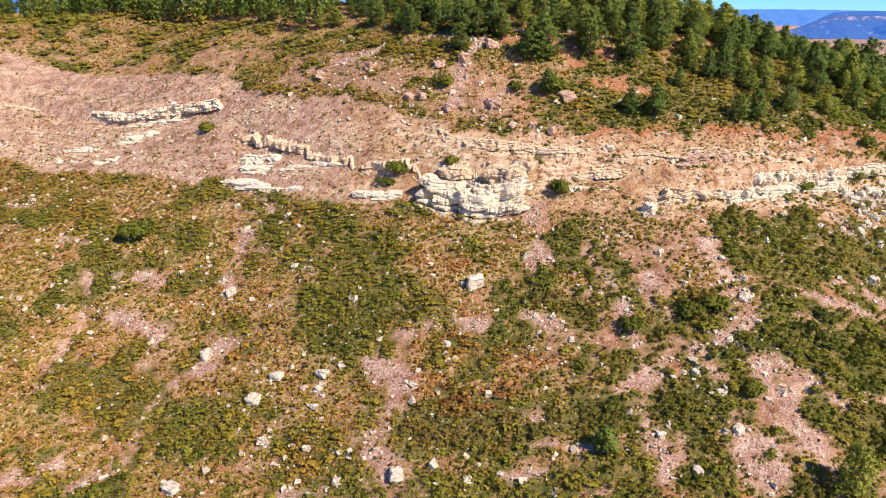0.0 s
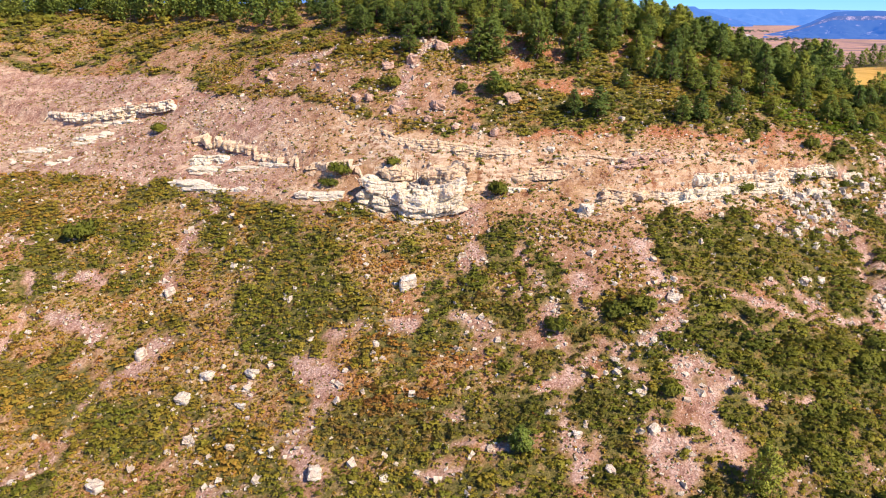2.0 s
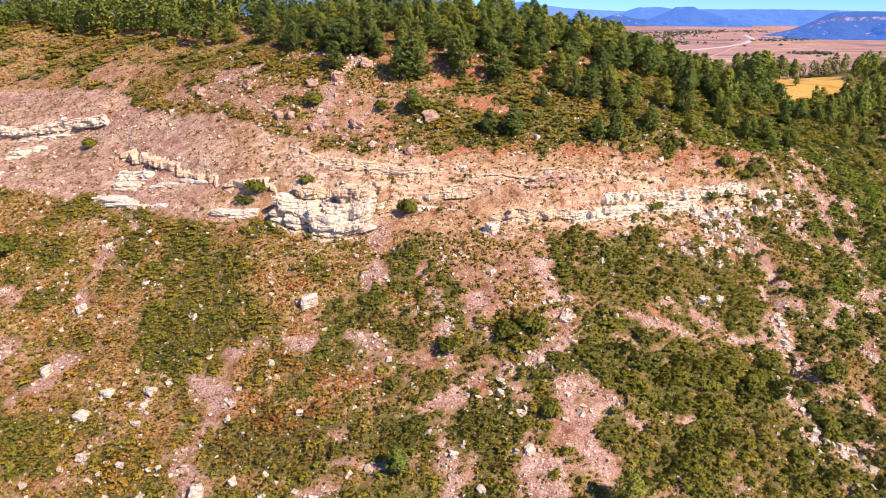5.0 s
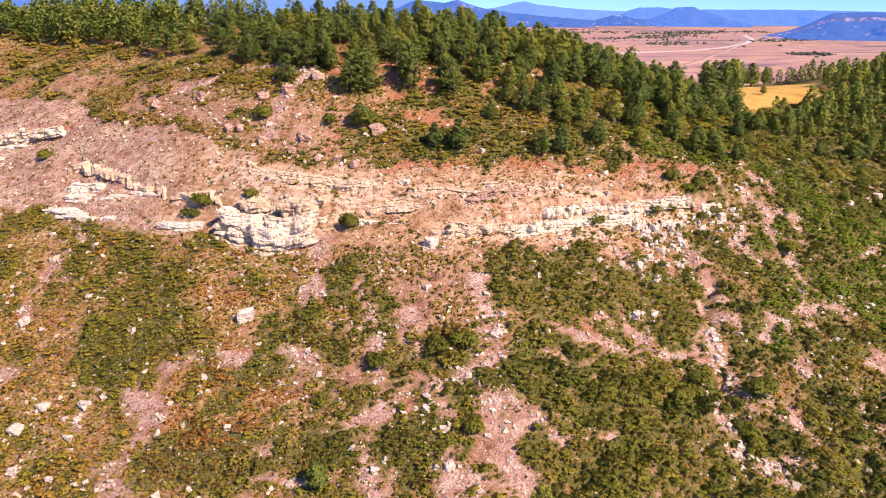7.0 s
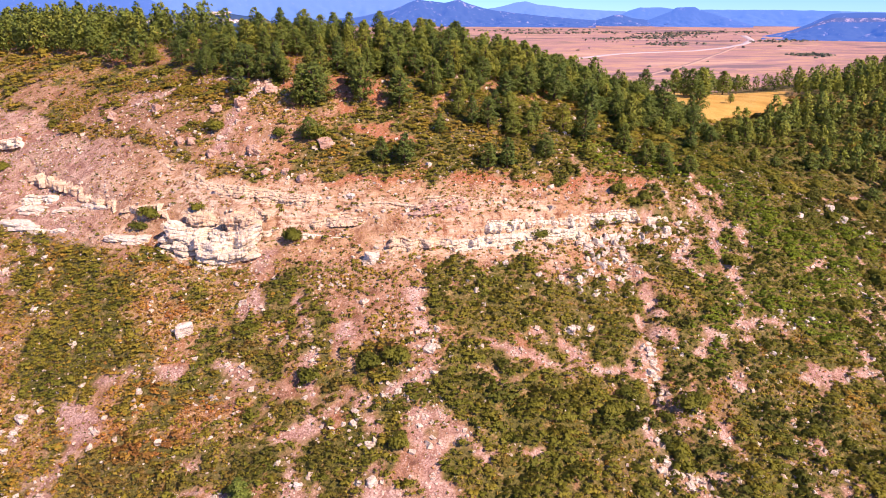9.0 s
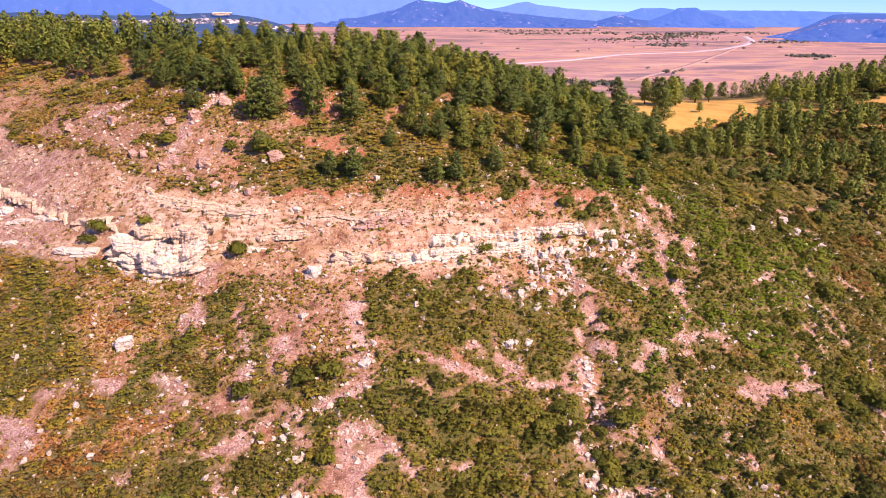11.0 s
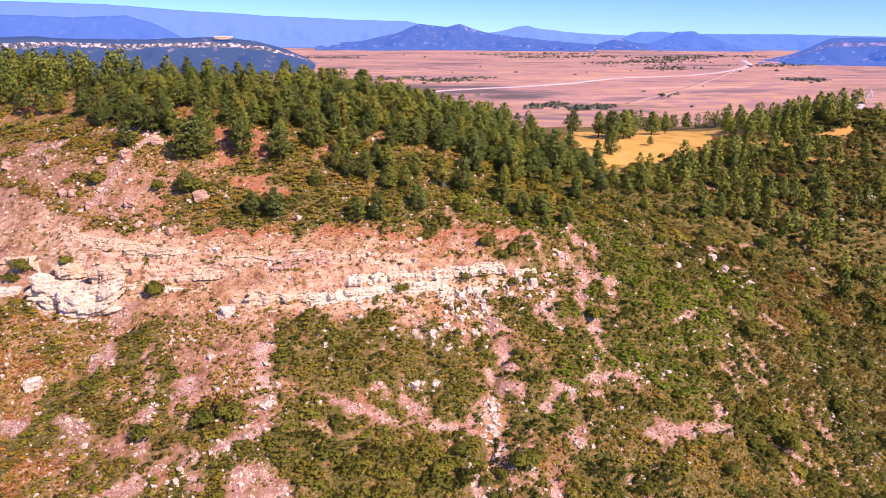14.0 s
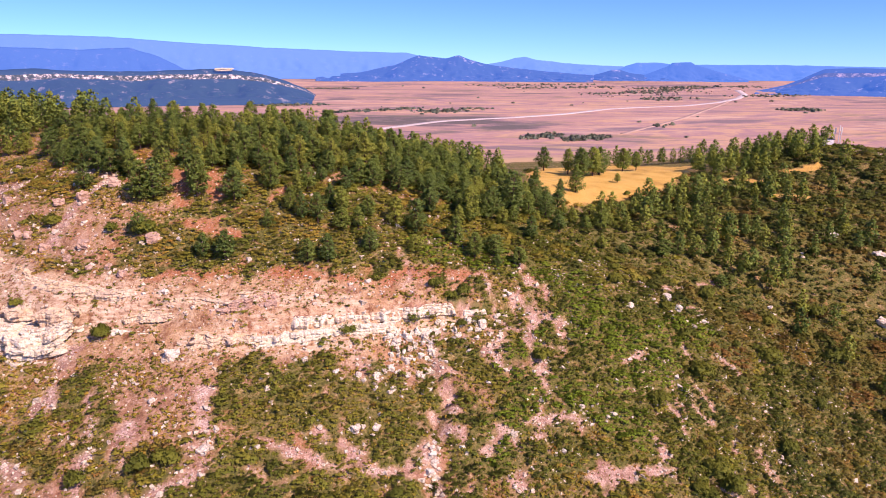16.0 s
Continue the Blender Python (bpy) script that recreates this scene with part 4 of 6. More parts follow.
# ---- brush ----
def leaf_cloud(seed, lobes, leaves, leaf, flat=0.75, core=True):
    """A rounded bush about 1 m in radius: leaf sprays on the shells of several lobes, about a dark twiggy core. Returns vertices and quads."""
    r = np.random.default_rng(seed)
    V, Q, N = [], [], []
    cs = [np.array([0, 0, 0.45])] + [np.array([math.cos(a) * d, math.sin(a) * d, r.uniform(0.25, 0.6)]) for a, d in zip(r.uniform(0, 6.28, lobes), r.uniform(0.35, 0.62, lobes))]
    rad = [r.uniform(0.45, 0.6)] + list(r.uniform(0.28, 0.48, lobes))
    if core:
        knot = np.array([[1, 0, 0], [0, 1, 0], [-1, 0, 0], [0, -1, 0], [0, 0, 1], [0, 0, -1]]) * 0.75
        faces = np.array([[0, 1, 4], [1, 2, 4], [2, 3, 4], [3, 0, 4], [1, 0, 5], [2, 1, 5], [3, 2, 5], [0, 3, 5]])
        V.append(knot * rad[0] * np.array([1.15, 1.15, flat]) + cs[0])
        Q.append(faces)
        N.append(knot + np.array([0, 0, 0.3]))
    per = leaves // len(cs)
    for c, a in zip(cs, rad):
        d = r.normal(size=(per, 3))
        d[:, 2] = np.abs(d[:, 2]) * 0.9 - 0.15
        d /= np.linalg.norm(d, axis=1)[:, None]
        p = c + d * a * r.uniform(0.72, 1.1, (per, 1)) * np.array([1, 1, flat])
        nrm = d + r.normal(scale=0.5, size=(per, 3))
        tri, f = sprays(r, p, nrm, leaf, sum(len(v) for v in V))
        V.append(tri)
        Q.append(f)
        N.append(np.repeat(d * 0.6 + (p - cs[0]) * 0.5 + np.array([0, 0, 0.7]) + r.normal(scale=0.22, size=(per, 3)), 3, axis=0))
    return np.concatenate(V), np.concatenate(Q), unit(np.concatenate(N))


def unit(v):
    return v / np.linalg.norm(v, axis=1)[:, None]


def set_out(me, n):
    me.attributes.new("out", "FLOAT_VECTOR", "POINT").data.foreach_set("vector", np.asarray(n, np.float32).ravel())


def sprays(r, p, nrm, leaf, first):
    """A three-cornered leaf spray at each place p, facing about nrm."""
    k = len(p)
    nrm = nrm / np.linalg.norm(nrm, axis=1)[:, None]
    t = np.cross(nrm, r.normal(size=(k, 3)))
    t /= np.linalg.norm(t, axis=1)[:, None]
    b = np.cross(nrm, t)
    s = leaf * r.uniform(0.65, 1.35, (k, 1))
    tri = np.stack([p - t * s - b * s * r.uniform(0.3, 0.8, (k, 1)), p + t * s * r.uniform(0.7, 1.2, (k, 1)) - b * s * 0.5, p + b * s + t * s * r.uniform(-0.5, 0.5, (k, 1))], 1).reshape(-1, 3)
    return tri, np.arange(k * 3).reshape(k, 3) + first


def scatter(protos, x, y, z, size, tint, name, mat, tall=(0.8, 1.15), lean=None):
    """Joins a bush for each place into one mesh."""
    V, Q, T, N = [], [], [], []
    o = 0
    pick = rng.integers(len(protos), size=len(x))
    for k, (pv, pq, pn) in enumerate(protos):
        sel = np.where(pick == k)[0]
        if not len(sel):
            continue
        a = rng.uniform(0, 6.283, len(sel))
        s = size[sel]
        ca, sa = np.cos(a) * s, np.sin(a) * s
        h = s * rng.uniform(*tall, len(sel))
        vx = x[sel, None] + ca[:, None] * pv[:, 0] - sa[:, None] * pv[:, 1]
        vy = y[sel, None] + sa[:, None] * pv[:, 0] + ca[:, None] * pv[:, 1]
        vz = z[sel, None] + h[:, None] * pv[:, 2]
        V.append(np.stack([vx, vy, vz], 2).reshape(-1, 3))
        Q.append((pq[None] + (np.arange(len(sel)) * len(pv))[:, None, None] + o).reshape(-1, 3))
        c1, s1 = np.cos(a)[:, None], np.sin(a)[:, None]
        nv = np.stack([c1 * pn[:, 0] - s1 * pn[:, 1], s1 * pn[:, 0] + c1 * pn[:, 1], np.broadcast_to(pn[:, 2], (len(sel), len(pn)))], 2)
        if lean is not None:
            nv[:, :, :2] += lean[sel][:, None, :]
        N.append(unit(nv.reshape(-1, 3)))
        T.append(np.repeat(tint[sel], len(pv)))
        o += len(sel) * len(pv)
    me = mesh_from(name, np.concatenate(V), np.concatenate(Q))
    me.attributes.new("tint", "FLOAT", "POINT").data.foreach_set("value", np.concatenate(T).astype(np.float32))
    set_out(me, np.concatenate(N))
    me.materials.append(mat)
    return me


OAKS = [leaf_cloud(k + 1, 6, 42, 0.205, 0.7) for k in range(10)]
SAGES = [leaf_cloud(k + 31, 3, 13, 0.34, 0.6, False) for k in range(8)]
TUFTS = [leaf_cloud(k + 131, 1, 8, 0.5, 0.7, False) for k in range(6)]


def in_sight(x, y):
    """The stretch of the hill that the flight looks over."""
    reach = np.hypot(y, 55)
    return (x > -0.66 * reach - 4) & (x < 78 + 0.66 * reach + 4)


def spots(x0, x1, y0, y1, step):
    gx, gy = np.meshgrid(np.arange(x0, x1, step), np.arange(y0, y1, step))
    x = gx.ravel() + rng.uniform(-0.5, 0.5, gx.size) * step
    y = gy.ravel() + rng.uniform(-0.5, 0.5, gx.size) * step
    keep = in_sight(x, y)
    return x[keep], y[keep]


def rusty(x, y):
    return np.maximum(strokes(x, y, RUST), 0.9 * fbm(x, y, 15, 3, 95))


def keep_open(x, y):
    """Not under the thick of the woods."""
    return y - line_at(FOREST_EDGE, x) < np.where(x < 100, 12, 100)


def clones(x, y, cell=5.2):
    """Each oak clone spreads as one rounded mound: how far out in its mound (x, y) lies, the way outwards, and the clone's own hue."""
    wx, wy = x + 1.1 * fbm(x, y, 3.5, 2, 191), y + 1.1 * fbm(x, y, 3.5, 2, 193)
    i, j = np.floor(wx / cell).astype(np.int64), np.floor(wy / cell).astype(np.int64)
    best, second = np.full_like(x, 1e9), np.full_like(x, 1e9)
    ox, oy, hue = np.zeros_like(x), np.zeros_like(x), np.zeros_like(x)
    for a in (-1, 0, 1):
        for b in (-1, 0, 1):
            u, v = (i + a).astype(float), (j + b).astype(float)
            cx = (u + 0.5 + 0.42 * lattice_noise(u, v, 501)) * cell
            cy = (v + 0.5 + 0.42 * lattice_noise(u, v, 502)) * cell
            d = np.hypot(wx - cx, wy - cy)
            near = d < best
            second = np.where(near, best, np.minimum(second, d))
            best = np.where(near, d, best)
            ox, oy = np.where(near, wx - cx, ox), np.where(near, wy - cy, oy)
            hue = np.where(near, lattice_noise(u, v, 503), hue)
    return best / (0.5 * (best + second)), ox / cell, oy / cell, hue


def build_brush():
    xa, ya = spots(-112, 58, 58, 150, 0.74)
    xd, yd = spots(58, 200, 58, 150, 0.76)
    xb, yb = spots(-125, 225, 150, 232, 1.6)
    xc, yc = spots(176, 250, 232, 264, 1.6)
    x, y = np.concatenate([xa, xb, xc, xd]), np.concatenate([ya, yb, yc, yd])
    x, y = x[keep_open(x, y)], y[keep_open(x, y)]
    c, th = cover(x, y), clumps(x, y)
    keep = (rng.random(len(x)) < c * (0.12 + 0.88 * th)) & (c > 0.12)
    x, y, th, c = x[keep], y[keep], th[keep], c[keep]
    rim, ox, oy, hue = clones(x, y)
    keep = rng.random(len(x)) > (0.25 + 0.15 * smooth(15, 40, x)) * smooth(0.80, 0.98, rim) * smooth(152, 146, y)
    x, y, th, c, rim, ox, oy, hue = (v[keep] for v in (x, y, th, c, rim, ox, oy, hue))
    size = (0.32 + 0.58 * rng.random(len(x)) ** 1.8) * (0.78 + 0.5 * th) * (1 + 0.7 * smooth(135, 160, y) + 0.6 * smooth(160, 200, y)) * np.where(c < 0.4, 0.75, 1.0)
    tint = np.clip(0.50 + 0.10 * smooth(25, -5, x) + 0.045 * smooth(85, 50, x) - 0.07 * smooth(98, 122, x) * smooth(128, 106, y) - 0.12 * smooth(48, 92, x) * np.maximum(smooth(150, 130, y), smooth(85, 105, x)) - 0.24 * th + 0.04 * smooth(118, 126, y) * smooth(75, 58, x) + 0.30 * rusty(x, y) + rng.normal(0, 0.045, len(x)) + (0.13 + 0.12 * smooth(60, 85, x)) * hue * (0.4 + 0.6 * th) + 0.08 * fbm(x, y, 3.5, 2, 97) + 0.22 * smooth(70, 100, x) * fbm(x, y, 13, 3, 99), 0, 0.95)
    tint = tint + (0.36 - tint + rng.normal(0, 0.03, len(x))) * 0.8 * strokes(x, y, FRESH)
    low = tall_brush(x, y)
    size = 0.95 * size * (1 + 0.2 * low + 0.05 * smooth(96, 110, x) * smooth(150, 135, y))
    tint = np.maximum(tint - 0.08 * low, 0)
    dome = (1 + 0.7 * low) * th * np.maximum(0, 1 - rim ** 2) * np.where(y < 150, 1.0, 0.4)
    z = height(x, y) - 0.15 + (0.3 + 0.3 * smooth(15, 40, x)) * dome
    lean = np.stack([ox, oy], 1) * ((0.6 + 0.5 * smooth(15, 40, x)) * th)[:, None]
    near = np.argsort(np.hypot(x - 40, y - 78))[:260]
    rest = np.setdiff1d(np.arange(len(x)), near)
    dusky = strokes(x, y, DUSKY) + 0.3 * fbm(x, y, 3, 3, 107) > 0.45
    fresh = strokes(x, y, FRESH) + 0.25 * fbm(x, y, 4, 3, 105) > 0.5
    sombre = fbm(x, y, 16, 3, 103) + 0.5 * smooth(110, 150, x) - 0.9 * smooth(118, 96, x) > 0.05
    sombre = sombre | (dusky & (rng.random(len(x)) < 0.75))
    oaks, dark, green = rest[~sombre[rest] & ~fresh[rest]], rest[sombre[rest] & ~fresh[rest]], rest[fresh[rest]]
    tagged(new("oak_brush", scatter(OAKS, x[oaks], y[oaks], z[oaks], size[oaks], tint[oaks], "oak_brush", OAK, (0.55, 0.9), lean[oaks])),
           "green and rusty scrub oak thickets covering the slope", "brush", kind="stuff")
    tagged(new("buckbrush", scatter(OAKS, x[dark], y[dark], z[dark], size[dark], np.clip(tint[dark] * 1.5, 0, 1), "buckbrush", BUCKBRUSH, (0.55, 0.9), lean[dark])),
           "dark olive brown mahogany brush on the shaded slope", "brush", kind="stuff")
    tagged(new("green_brush", scatter(OAKS, x[green], y[green], z[green], size[green], tint[green], "green_brush", FRESH_OAK, (0.55, 0.9), lean[green])),
           "fresh green oak clones standing out on the slope", "brush", kind="stuff")
    singles = []
    for k in range(10):
        me = scatter([OAKS[k]], np.zeros(1), np.zeros(1), np.zeros(1), np.ones(1), np.array([0.12 + 0.06 * k]), "oak_shrub", OAK)
        singles.append(me)
    for i in near:
        ob = new("oak_shrub", singles[int(np.clip((tint[i] - 0.12) / 0.06 + 0.5, 0, 9))])
        ob.matrix_basis = pose(x[i], y[i], z[i], 0, 0, rng.uniform(0, 360)) @ Matrix.Diagonal((size[i], size[i], size[i] * rng.uniform(0.65, 1.0), 1))
        tagged(ob, "low green scrub oak bush on stony soil" if tint[i] < 0.55 else "low scrub oak bush turning rusty in autumn", "shrub", "scrub oaks on the near slope")
    x, y = spots(-112, 190, 58, 160, 0.62)
    xw, yw = spots(-125, 40, 160, 205, 1.0)
    x, y = np.concatenate([x, xw]), np.concatenate([y, yw])
    c = cover(x, y)
    keep = rng.random(len(x)) < np.clip(c * 1.15, 0.14 + 0.12 * bench(x, y), 1) * (1 - 0.8 * meadow(x, y)) * (1 - 0.6 * clumps(x, y))
    x, y = x[keep], y[keep]
    size = rng.uniform(0.26, 0.66, len(x)) * np.where(c[keep] < 0.35, rng.uniform(0.35, 0.8, len(x)), 1.0)
    tint = np.clip(0.43 + 0.09 * smooth(25, 0, x) - 0.12 * smooth(70, 115, x) + 0.25 * rusty(x, y) + rng.normal(0, 0.085, len(x)) + 0.16 * fbm(x, y, 3.5, 2, 97), 0.1, 0.9)
    tagged(new("low_brush", scatter(SAGES, x, y, height(x, y) - 0.08, size, tint, "low_brush", OAK)),
           "knee-high olive and rust coloured brush between the oaks", "brush", kind="stuff")
    x, y = spots(-112, 150, 60, 160, 0.62)
    xw, yw = spots(-125, 40, 160, 205, 1.0)
    x, y = np.concatenate([x, xw]), np.concatenate([y, yw])
    open_ground = np.maximum(bench(x, y), 1 - cover(x, y)) * (1 - meadow(x, y))
    keep = rng.random(len(x)) < 0.85 * open_ground * smooth(-0.5, 0.3, fbm(x, y, 3, 3, 141))
    x, y = x[keep], y[keep]
    size = 0.09 + 0.24 * rng.random(len(x)) ** 2
    tagged(new("dry_tufts", scatter(TUFTS, x, y, height(x, y) - 0.03, size, np.clip(rng.normal(0.35, 0.25, len(x)), 0, 1), "dry_tufts", OAK)),
           "dry grass tufts and dwarf shrubs dotting the bare soil", "tufts", kind="stuff")


build_brush()


# ---- pines ----
def pine_meshes(seed, tall=7.0):
    """Trunk and crown of a pine: whorls of limbs, each carrying tufts of needles; the outline is uneven, with gaps."""
    r = np.random.default_rng(seed)
    bm = bmesh.new()
    rings = []
    bend = r.normal(scale=0.12, size=2)
    for k in range(7):
        u = k / 6
        rad = 0.17 * (1 - u) ** 0.8 + 0.015
        ring = [bm.verts.new((bend[0] * u * u * 2 + math.cos(a) * rad, bend[1] * u * u * 2 + math.sin(a) * rad, u * tall * 0.96 - 0.3)) for a in np.linspace(0, 6.283, 7)[:-1]]
        if rings:
            for j in range(6):
                bm.faces.new((rings[-1][j], rings[-1][(j + 1) % 6], ring[(j + 1) % 6], ring[j]))
        rings.append(ring)
    V, Q, N = [], [], []
    o = 0
    low, wide, full = r.uniform(0.05, 0.22), r.uniform(1.45, 2.2), r.uniform(0.5, 2.4)
    boughs = int(r.integers(66, 80))
    for b in range(boughs):
        v = ((b + r.uniform(0, 1)) / boughs) ** 1.15              # 0 at the lowest limb, 1 at the top
        a = b * 2.4 + r.uniform(-0.5, 0.5)
        env = wide * (0.25 + 0.75 * min(1, v / 0.16) ** 0.6) * (1 - v ** (1.1 + full)) + 0.16
        L = env * (0.6 + 0.55 * r.random()) * (1 + 0.28 * math.sin(a * 2 + seed) * math.sin(v * 7 + seed))
        z0 = (low + (0.97 - low) * v) * tall
        tip = np.array([math.cos(a) * L, math.sin(a) * L, z0 + L * r.uniform(-0.15, 0.4)])
        foot = np.array([0, 0, z0 - 0.15])
        side = Vector((-math.sin(a), math.cos(a), 0)) * 0.035
        f0, f1, f2, f3 = (bm.verts.new(Vector(foot) + side), bm.verts.new(Vector(foot) - side), bm.verts.new(Vector(foot) + Vector((0, 0, 0.06))), bm.verts.new(Vector(tip)))
        bm.faces.new((f0, f1, f3)), bm.faces.new((f1, f2, f3)), bm.faces.new((f2, f0, f3))
        for tuft in range(2 if L > 1.0 else 1):
            c = foot + (tip - foot) * (0.92 - 0.42 * tuft) + r.normal(scale=0.08, size=3)
            k = 26 if tuft == 0 else 15
            d = r.normal(size=(k, 3))
            d /= np.linalg.norm(d, axis=1)[:, None]
            size = r.uniform(0.42, 0.68) * (0.65 + 0.5 * L / wide)
            p = c + d * size * np.array([1, 1, 0.85]) * r.uniform(0.2, 1.0, (k, 1))
            tri, f = sprays(r, p, d * 0.8 + np.array([0, 0, 0.5]) + r.normal(scale=0.4, size=(k, 3)), 0.145, o)
            V.append(tri)
            Q.append(f)
            o += len(tri)
            axis = c * np.array([1, 1, 0]) / (np.hypot(c[0], c[1]) + 0.3)
            N.append(np.repeat(d * 0.4 + axis * 0.75 + np.array([0, 0, 0.25 + 0.5 * v]) + r.normal(scale=0.35, size=(k, 3)), 3, axis=0))
    trunk = bpy.data.meshes.new("trunk")
    bm.to_mesh(trunk)
    bm.free()
    trunk.materials.append(BARK)
    V = np.concatenate(V)
    crown = mesh_from("crown", V, np.concatenate(Q))
    crown.attributes.new("tint", "FLOAT", "POINT").data.foreach_set("value", np.full(len(V), (seed * 0.37) % 1.0, np.float32))
    set_out(crown, unit(np.concatenate(N)))
    crown.materials.append(NEEDLES)
    return trunk, crown


PINES = []
for k in range(12):
    trunk, crown = pine_meshes(k + 3)
    base = new("pine_tree")
    part("trunk", trunk, None, base)
    part("crown", crown, None, base)
    tagged(base, "dark green pine with an uneven conical crown", "pine tree", "pines on the ridge")
    PINES.append([base, False])


def pine(x, y, high):
    k = int(rng.integers(len(PINES)))
    s = high / 7.0
    m = pose(x, y, ground_at(x, y) - 0.1, 0, 0, rng.uniform(0, 360))
    fat = s * rng.uniform(0.95, 1.4) * (1.35 if high < 4.5 else 1.0)
    base, used = PINES[k]
    if not used:
        PINES[k][1] = True
        base.matrix_basis = m @ Matrix.Diagonal((fat, fat, s, 1))
        return base
    ob = copy_thing(base, m)
    ob.scale = (fat, fat, s)
    return ob


def wood_density(x, y):
    """Share of the ground under trees, and the spacing."""
    edge = y - line_at(FOREST_EDGE, x)
    main = (0.26 + 0.24 * smooth(20, 60, x)) * smooth(-1.5, 2.0, edge) * smooth(40, 26, edge) * (0.45 + 0.55 * smooth(-0.25, 0.05, fbm(x, y, 9, 3, 131))) * smooth(112, 98, x)
    strip = smooth(10, 4, np.abs(y - np.interp(x, [95, 120, 140, 165, 200], [158, 176, 193, 211, 222]))) * smooth(96, 104, x) * (0.22 + 0.78 * smooth(160, 146, x)) * smooth(200, 185, x) * (0.3 + 0.7 * smooth(-0.2, 0.1, fbm(x, y, 8, 3, 133)))
    crest = np.maximum(smooth(1.15, 0.8, np.hypot((x - 172) / 15, (y - 242 - 0.3 * (x - 172)) / 10)), 0.6 * smooth(1.15, 0.8, np.hypot((x - 199) / 13, (y - 262) / 10)))
    crest = np.maximum(crest, 0.12 * smooth(180, 186, x) * smooth(238, 244, y) * smooth(268, 260, y) * smooth(209, 205, x))
    crest = np.maximum(crest, 0.35 * smooth(6, 2, np.abs(y - 294)) * smooth(130, 150, x) * smooth(200, 190, x))
    slope = (0.012 * smooth(98, 110, x) * smooth(118, 135, y) + 0.028 * smooth(92, 104, x) * smooth(133, 150, y) * smooth(175, 140, x)) * smooth(205, 190, y)
    lone = 0.03 * smooth(20, 40, x) * smooth(-20, -12, edge) * smooth(95, 85, x)
    grass = meadow(x, y)
    return np.maximum.reduce([main * (1 - grass), 0.45 * strip * (1 - 0.9 * grass), 0.7 * crest, slope * (1 - grass), lone])


def forest():
    x, y = spots(-125, 245, 105, 300, 1.2)
    chance = wood_density(x, y)
    placed, cells = [], {}
    for i in rng.permutation(len(x)):
        if rng.random() > chance[i]:
            continue
        gap = (2.9 if rng.random() < 0.5 else 2.0) if x[i] < 100 else 3.4
        key = (int(x[i] // 4), int(y[i] // 4))
        near = [p for a in (-1, 0, 1) for b in (-1, 0, 1) for p in cells.get((key[0] + a, key[1] + b), ())]
        if any((x[i] - a) ** 2 + (y[i] - b) ** 2 < gap * gap for a, b in near):
            continue
        cells.setdefault(key, []).append((x[i], y[i]))
        placed.append((x[i], y[i]))
    placed.sort(key=lambda p: math.hypot(p[0] - 50, p[1] - 60))
    for a, b in placed[:360]:
        if a > 97 and b < 152:
            juniper(a, b, rng.triangular(1.3, 2.0, 3.2))
            continue
        pine(a, b, rng.triangular(3.0, 5.7, 8.4) * (1 - 0.3 * float(smooth(60, 100, a)) - 0.22 * float(smooth(8, -12, a))) if a < 100 else rng.triangular(1.8, 2.8, 5.6) if b < 158 else rng.triangular(2.2, 4.4, 7.8) if b < 225 else rng.uniform(4.5, 7.6))
    rest = np.array(placed[360:])
    protos = []
    for base, used in PINES[:5]:
        me = base.children[1].data if base.children[1].name.startswith("crown") else base.children[0].data
        v = np.zeros(len(me.vertices) * 3, np.float32)
        me.vertices.foreach_get("co", v)
        nv = np.zeros(len(me.vertices) * 3, np.float32)
        me.attributes["out"].data.foreach_get("vector", nv)
        v = v.reshape(-1, 3, 3) / 7.0
        v = v[::8]
        mid = v.mean(1, keepdims=True)
        v = (mid + (v - mid) * 2.1).reshape(-1, 3)
        q = np.arange(len(v)).reshape(-1, 3)
        protos.append((v, q, nv.reshape(-1, 3, 3)[::8].reshape(-1, 3)))
    tagged(new("far_woods", scatter(protos, rest[:, 0], rest[:, 1], height(rest[:, 0], rest[:, 1]), rng.uniform(5.0, 8.5, len(rest)), rng.uniform(0.2, 0.9, len(rest)), "far_woods", NEEDLES, (0.9, 1.1))),
           "dark pine woods closing the back of the ridge", "woods", kind="stuff")



# single pines and junipers: x, y, height
LONE_PINES = [
    (36.0, 123.3, 5.7), (50.7, 124.4, 5.0), (54.2, 125.6, 5.6), (61.5, 130.1, 4.8), (58.8, 134.7, 4.7), (70.0, 132.8, 3.5), (18.4, 135.9, 7.8), (3.1, 139.4, 5.4),
    (80.7, 146.0, 8.3), (85.7, 151.5, 7.3), (90.4, 157.2, 10.1), (72.3, 144.8, 7.7), (65.8, 138.1, 6.0), (40.5, 140.7, 7.4), (26.9, 136.6, 8.7), (94.1, 148.2, 5.1),
    (105.0, 182.8, 5.5), (100.4, 199.1, 4.5), (126.5, 213.3, 3.0), (111.0, 195.1, 8.0), (134.6, 242.5, 8.2), (139.3, 243.0, 6.6), (117.0, 220.5, 9.0), (113.5, 226.0, 8.4),
    (121.0, 224.0, 9.4), (118.0, 231.0, 8.6), (124.0, 229.0, 9.2), (107.0, 236.0, 8.0), (16.1, 135.3, 7.9), (9.4, 144.4, 7.2), (18.4, 128.0, 4.3), (45.0, 66.6, 6.6),
    (18.6, 71.2, 3.8),
]
